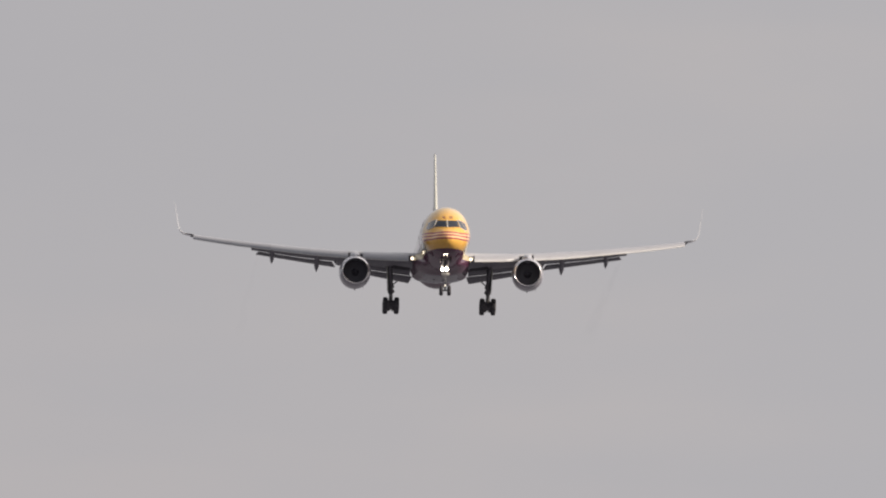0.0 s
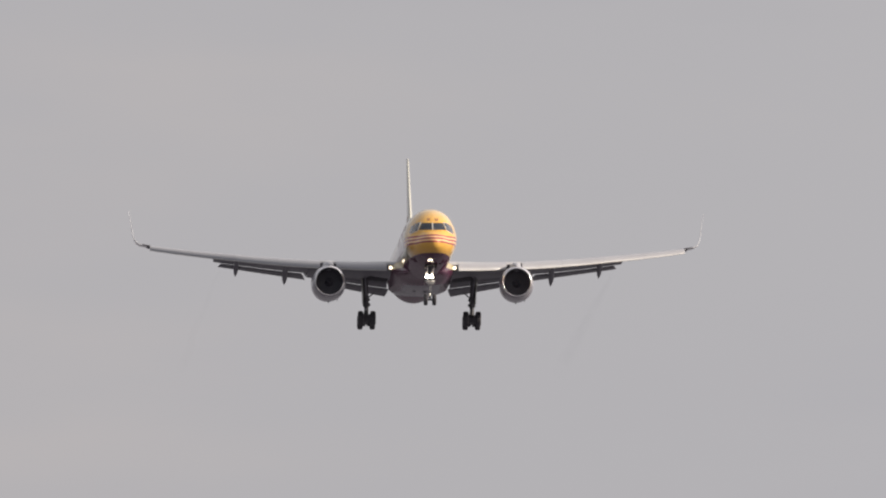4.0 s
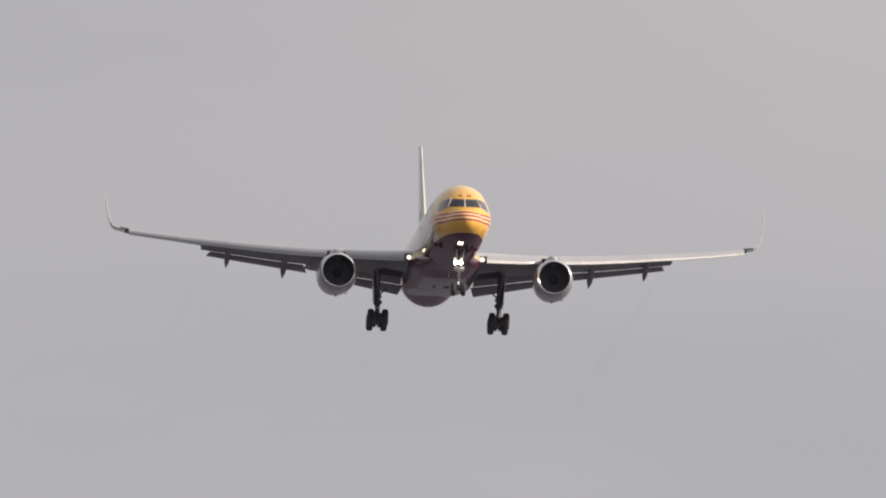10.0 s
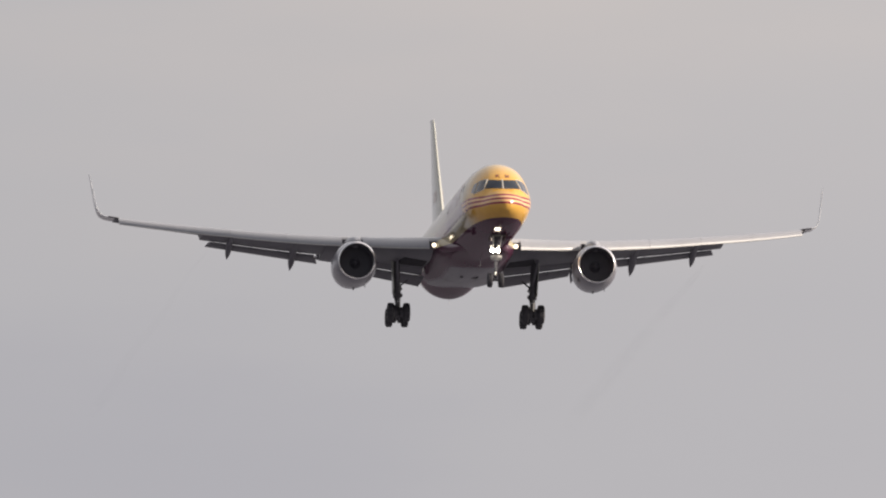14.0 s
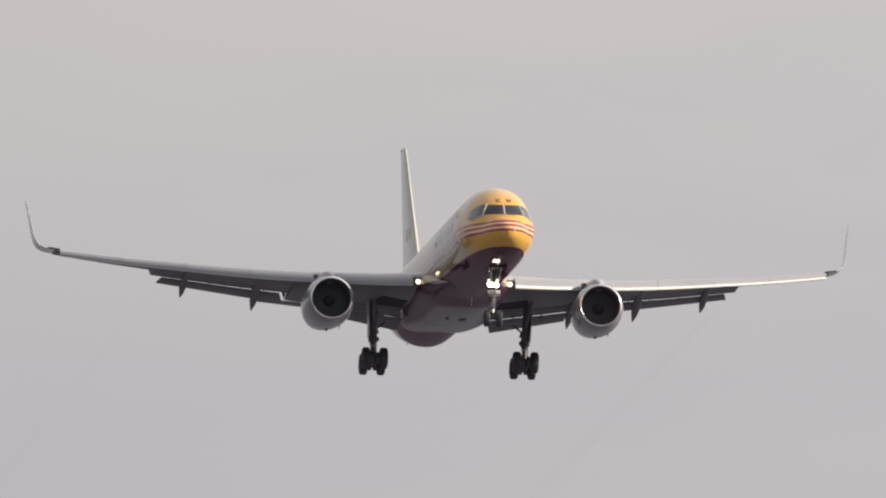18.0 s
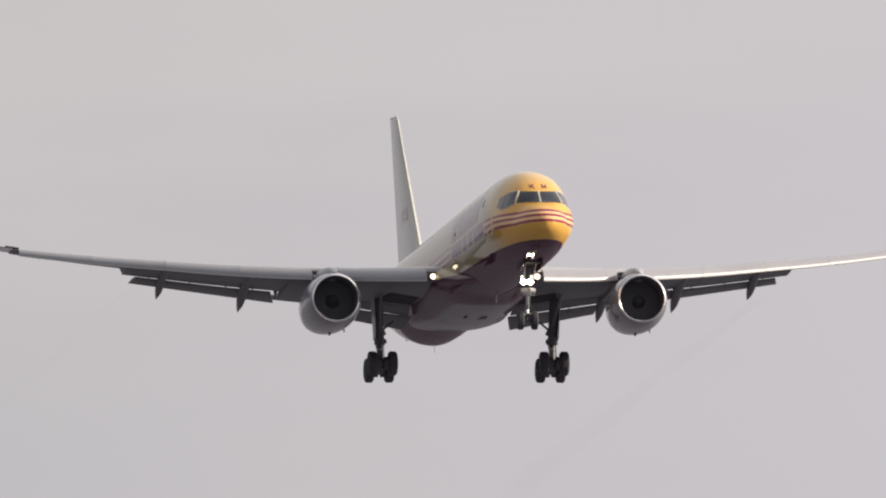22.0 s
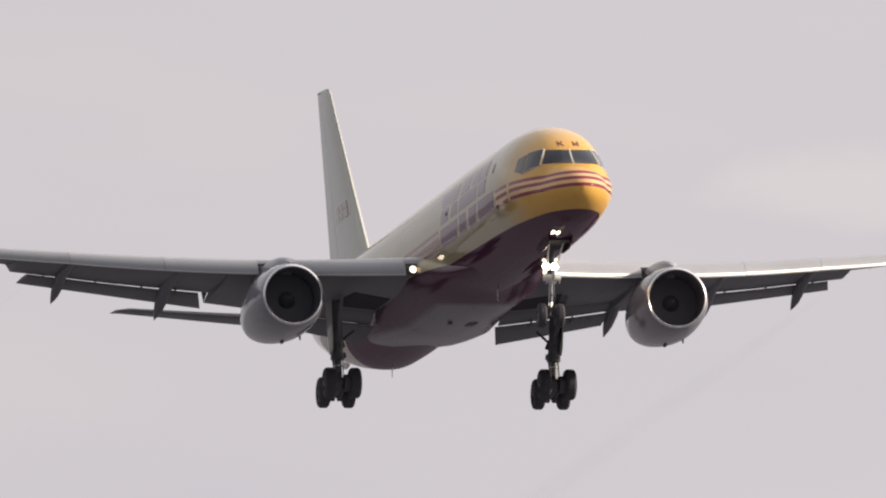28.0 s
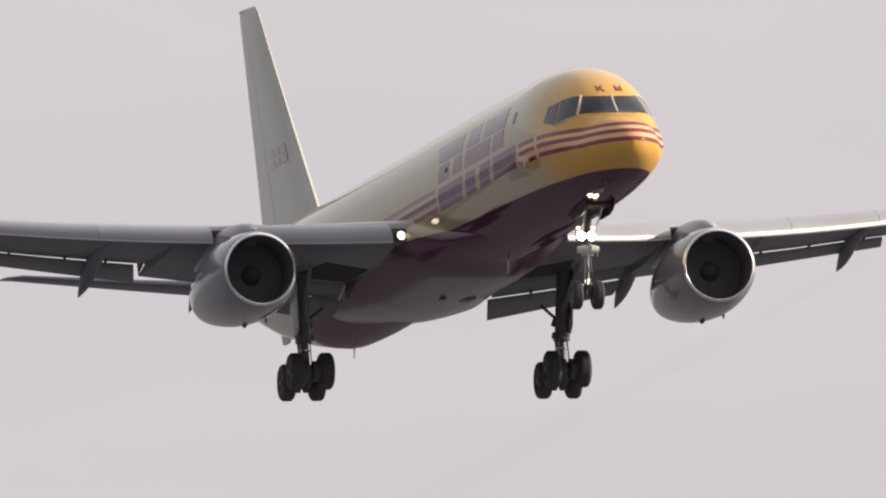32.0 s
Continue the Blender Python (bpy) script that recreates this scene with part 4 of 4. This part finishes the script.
def build_main_gear(s):
    x = s * 3.68
    top, knee, foot = Vector((x + s * 0.12, 24.7, -1.15)), Vector((x + s * 0.02, 24.95, -3.05)), Vector((x, 24.9, -4.09))
    bm = tube(top, knee, 0.215, 0.20, 20)
    tube(knee + Vector((0, 0, 0.12)), knee - Vector((0, 0, 0.10)), 0.235, 0.235, 20, bm)
    gear = part("main_landing_gear", bm, M_GEAR, airliner, "grey four-wheel main landing gear leg, extended")
    part("piston", tube(knee, foot, 0.135, sides=20), M_STEEL, gear, "dull steel piston")
    for z in (0.22, 0.70):
        part("piston_band", tube(foot + Vector((0, 0, z)), foot + Vector((0, 0, z + 0.05)), 0.155, sides=18), M_CHROME, gear, "bright steel band")
    # bogie beam, front wheels tipped up
    front, rear = Vector((x, 24.34, -4.02)), Vector((x, 25.46, -4.19))
    bm = tube(front, rear, 0.19, 0.19, 16)
    part("bogie_beam", bm, M_DARK, gear)
    for axle in (front, rear):
        part("axle", tube(axle - Vector((0.62, 0, 0)), axle + Vector((0.62, 0, 0)), 0.075, sides=14), M_GEAR, gear)
        for side in (-1, 1):
            wheel(axle + Vector((side * 0.43, 0, 0)), 0.52, 0.37, gear)
            part("brake_pack", tube(axle + Vector((side * 0.06, 0, 0)), axle + Vector((side * 0.30, 0, 0)), 0.29, sides=18), M_DARK, gear)
    # scissor links behind the piston
    mid = (knee + foot) / 2 + Vector((0, 0.42, 0.05))
    for a, b in ((knee + Vector((0, 0.15, -0.05)), mid), (mid, foot + Vector((0, 0.12, 0.1)))):
        bm = tube(a + Vector((-0.13, 0, 0)), b + Vector((-0.04, 0, 0)), 0.04, 0.035, 8)
        tube(a + Vector((0.13, 0, 0)), b + Vector((0.04, 0, 0)), 0.04, 0.035, 8, bm)
        part("torque_link", bm, M_GEAR, gear)
    # braces up into the wing and towards the fuselage
    part("side_brace", tube(knee + Vector((-s * 0.16, 0.05, 0.56)), (s * 3.12, 24.85, -2.16), 0.045, 0.045, 10), M_DARK, gear)
    part("brace_lug", block(knee + Vector((-s * 0.19, 0.02, 0.42)), (0.12, 0.14, 0.22), (0, s * 20, 0)), M_GEAR, gear)
    part("brake_rod", tube((x + s * 0.10, 24.4, -4.22), (x + s * 0.10, 25.4, -4.40), 0.035, 0.035, 8), M_GEAR, gear)
    part("brake_rod", tube((x - s * 0.10, 24.4, -4.22), (x - s * 0.10, 25.4, -4.40), 0.035, 0.035, 8), M_GEAR, gear)
    part("drag_brace", tube(knee + Vector((0, -0.12, 0.6)), (s * 3.85, 23.1, -1.15), 0.06, 0.06, 12), M_WING, gear)
    # hoses and brackets
    part("brake_hose", tube(knee + Vector((s * 0.10, -0.20, 0.05)), foot + Vector((s * 0.16, -0.25, 0.12)), 0.02, 0.02, 8), M_DARK, gear)
    part("brake_hose", tube(knee + Vector((-s * 0.14, -0.16, 0.0)), foot + Vector((-s * 0.12, -0.28, 0.1)), 0.016, 0.016, 8), M_DARK, gear)
    part("bracket", block(knee + Vector((-s * 0.20, -0.05, 0.04)), (0.16, 0.14, 0.18), (0, s * 12, 0)), M_GEAR, gear)
    part("bracket", block(knee + Vector((0, -0.22, 0.30)), (0.16, 0.10, 0.26)), M_GEAR, gear)
    # leg door, hinged outboard and carried on the leg
    rings = []
    for z, y0, y1, dx in ((-1.05, 24.3, 25.35, 0.35), (-1.7, 24.42, 25.32, 0.31), (-2.4, 24.5, 25.28, 0.275), (-2.78, 24.55, 25.25, 0.262), (-2.94, 24.75, 25.15, 0.255)):
        rings.append([Vector((x + s * dx + s * e, y, z)) for y, e in ((y0, 0), ((y0 + y1) / 2, 0.05), (y1, 0), (y1, -0.04), ((y0 + y1) / 2, 0.0), (y0, -0.04))])
    part("leg_door", loft(rings), M_DOOR, gear, "pale grey curved leg door")
    part("door_link", tube(knee + Vector((s * 0.1, 0.1, 0.5)), (x + s * 0.25, 24.9, -2.4), 0.025, 0.025, 8), M_GEAR, gear)


def build_nose_gear():
    top, knee, foot = Vector((0, 6.0, -1.7)), Vector((0, 6.28, -3.1)), Vector((0, 6.45, -4.28))
    gear = part("nose_landing_gear", tube(top, knee, 0.13, 0.12, 18), M_GEAR, airliner, "grey twin-wheel nose landing gear leg, extended")
    part("piston", tube(knee, foot, 0.075, sides=16), M_CHROME, gear, "bright chromed piston")
    part("steering_collar", tube(knee + Vector((0, 0, 0.16)), knee + Vector((0, 0.02, -0.12)), 0.21, 0.19, 18), M_POST, gear, "pale steering collar")
    for side in (-1, 1):
        part("steering_actuator", tube(knee + Vector((side * 0.06, -0.16, 0.05)), knee + Vector((side * 0.29, -0.13, 0.03)), 0.125, 0.11, sides=16), M_POST, gear)
        part("hose_fitting", tube(knee + Vector((side * 0.24, -0.14, -0.03)), knee + Vector((side * 0.24, -0.14, -0.16)), 0.04, sides=10), M_RIM, gear)
    part("axle", tube(foot + Vector((-0.42, 0, 0)), foot + Vector((0.42, 0, 0)), 0.06, sides=12), M_GEAR, gear)
    for side in (-1, 1):
        wheel(foot + Vector((side * 0.30, 0, 0)), 0.40, 0.27, gear)
    for a, b in ((knee + Vector((0, -0.12, -0.1)), (knee + foot) / 2 + Vector((0, -0.38, 0))), ((knee + foot) / 2 + Vector((0, -0.38, 0)), foot + Vector((0, -0.08, 0.12)))):
        bm = tube(a + Vector((-0.08, 0, 0)), Vector(b) + Vector((-0.03, 0, 0)), 0.025, 0.025, 8)
        tube(a + Vector((0.08, 0, 0)), Vector(b) + Vector((0.03, 0, 0)), 0.025, 0.025, 8, bm)
        part("torque_link", bm, M_GEAR, gear)
    for side in (-1, 1):
        part("drag_brace", tube((side * 0.16, 6.2, -2.75), (side * 0.26, 4.9, -1.80), 0.028, 0.028, 10), M_POST, gear)
    part("lamp_bracket", block((-0.05, 6.12, -2.64), (0.56, 0.08, 0.34), (6, 0, 0)), M_GEAR, gear)
    for side in (-1, 1):
        at = (side * 0.145 - 0.06, 6.02, -2.70)
        part("nose_lamp", turned([(0.025, 0.0), (0.03, 0.07), (0.04, 0.118), (0.07, 0.121)], at, "Y", 20), M_LAMP, gear, "lit round nose gear lamp")
        part("lamp_housing", turned([(0.05, 0.121), (-0.06, 0.126), (-0.065, 0.134), (0.0, 0.142), (0.10, 0.11), (0.12, 0.0)], at, "Y", 20), M_GEAR, gear)
        at = (side * 0.205 - 0.06, 6.04, -2.48)
        part("taxi_lamp", turned([(-0.05, 0.0), (-0.04, 0.04), (0.0, 0.06), (0.06, 0.06)], at, "Y", 16), M_SMALL_LAMP, gear, "small lit taxi lamp")
    part("leg_lamp", turned([(-0.05, 0.0), (-0.04, 0.06), (0.0, 0.08), (0.05, 0.08)], (0, 6.26, -3.93), "Y", 16), M_SMALL_LAMP, gear, "small lit lamp low on the leg")
    # open bay doors beside the leg, and a dark block for the bay's shade
    for side in (-1, 1):
        rings = []
        for y, drop in ((4.4, 0.02), (4.55, 0.22), (5.0, 0.32), (6.1, 0.32), (6.3, 0.22)):
            rings.append([Vector((side * 0.40, y, -1.86)), Vector((side * 0.43, y, -1.86)), Vector((side * 0.40, y, -1.93 - drop)), Vector((side * 0.37, y, -1.93 - drop))])
        part("bay_door", loft(rings), M_BELLY, gear, "open dark red nose gear bay door")
    part("gear_bay", block((0, 5.75, -1.90), (0.78, 2.3, 0.26), bevel=0.04), M_BAY, gear, "dark block painted as the nose gear bay's shade")


def build_vortices():
    # wisps that stream straight back from the outer flap ends, in rigid lengths
    for s in (-1, 1):
        for width in ((0.55,) if s < 0 else (1.0, 0.6)):
            rings = []
            for i in range(25):
                u = i / 24
                y = 29.2 + 78 * u ** 1.3
                r = (0.08 + 0.50 * u ** 0.8) * width
                wob = noise.noise_vector(Vector((s * 3.0, y * 0.05, 0.0))) * (0.5 * u)
                rings.append([Vector((s * 13.75 + wob.x + math.cos(t) * r, y, -0.25 + wob.z + math.sin(t) * r)) for t in (2 * math.pi * j / 16 for j in range(16))])
            part("vortex_wisp", loft(rings, caps=False), M_VAPOUR, airliner, "faint grey vapour wisp from the flap end")


build_fuselage()
build_fairing()
for wing_side in (-1, 1):
    build_wing(wing_side)
    build_engine(wing_side)
    build_main_gear(wing_side)
build_tail()
build_nose_gear()
build_vortices()


def motions():
    walk(airliner, [(t, pose(x, y, z, rx, ry, rz)) for t, x, y, z, rx, ry, rz in FLIGHT])


motions()
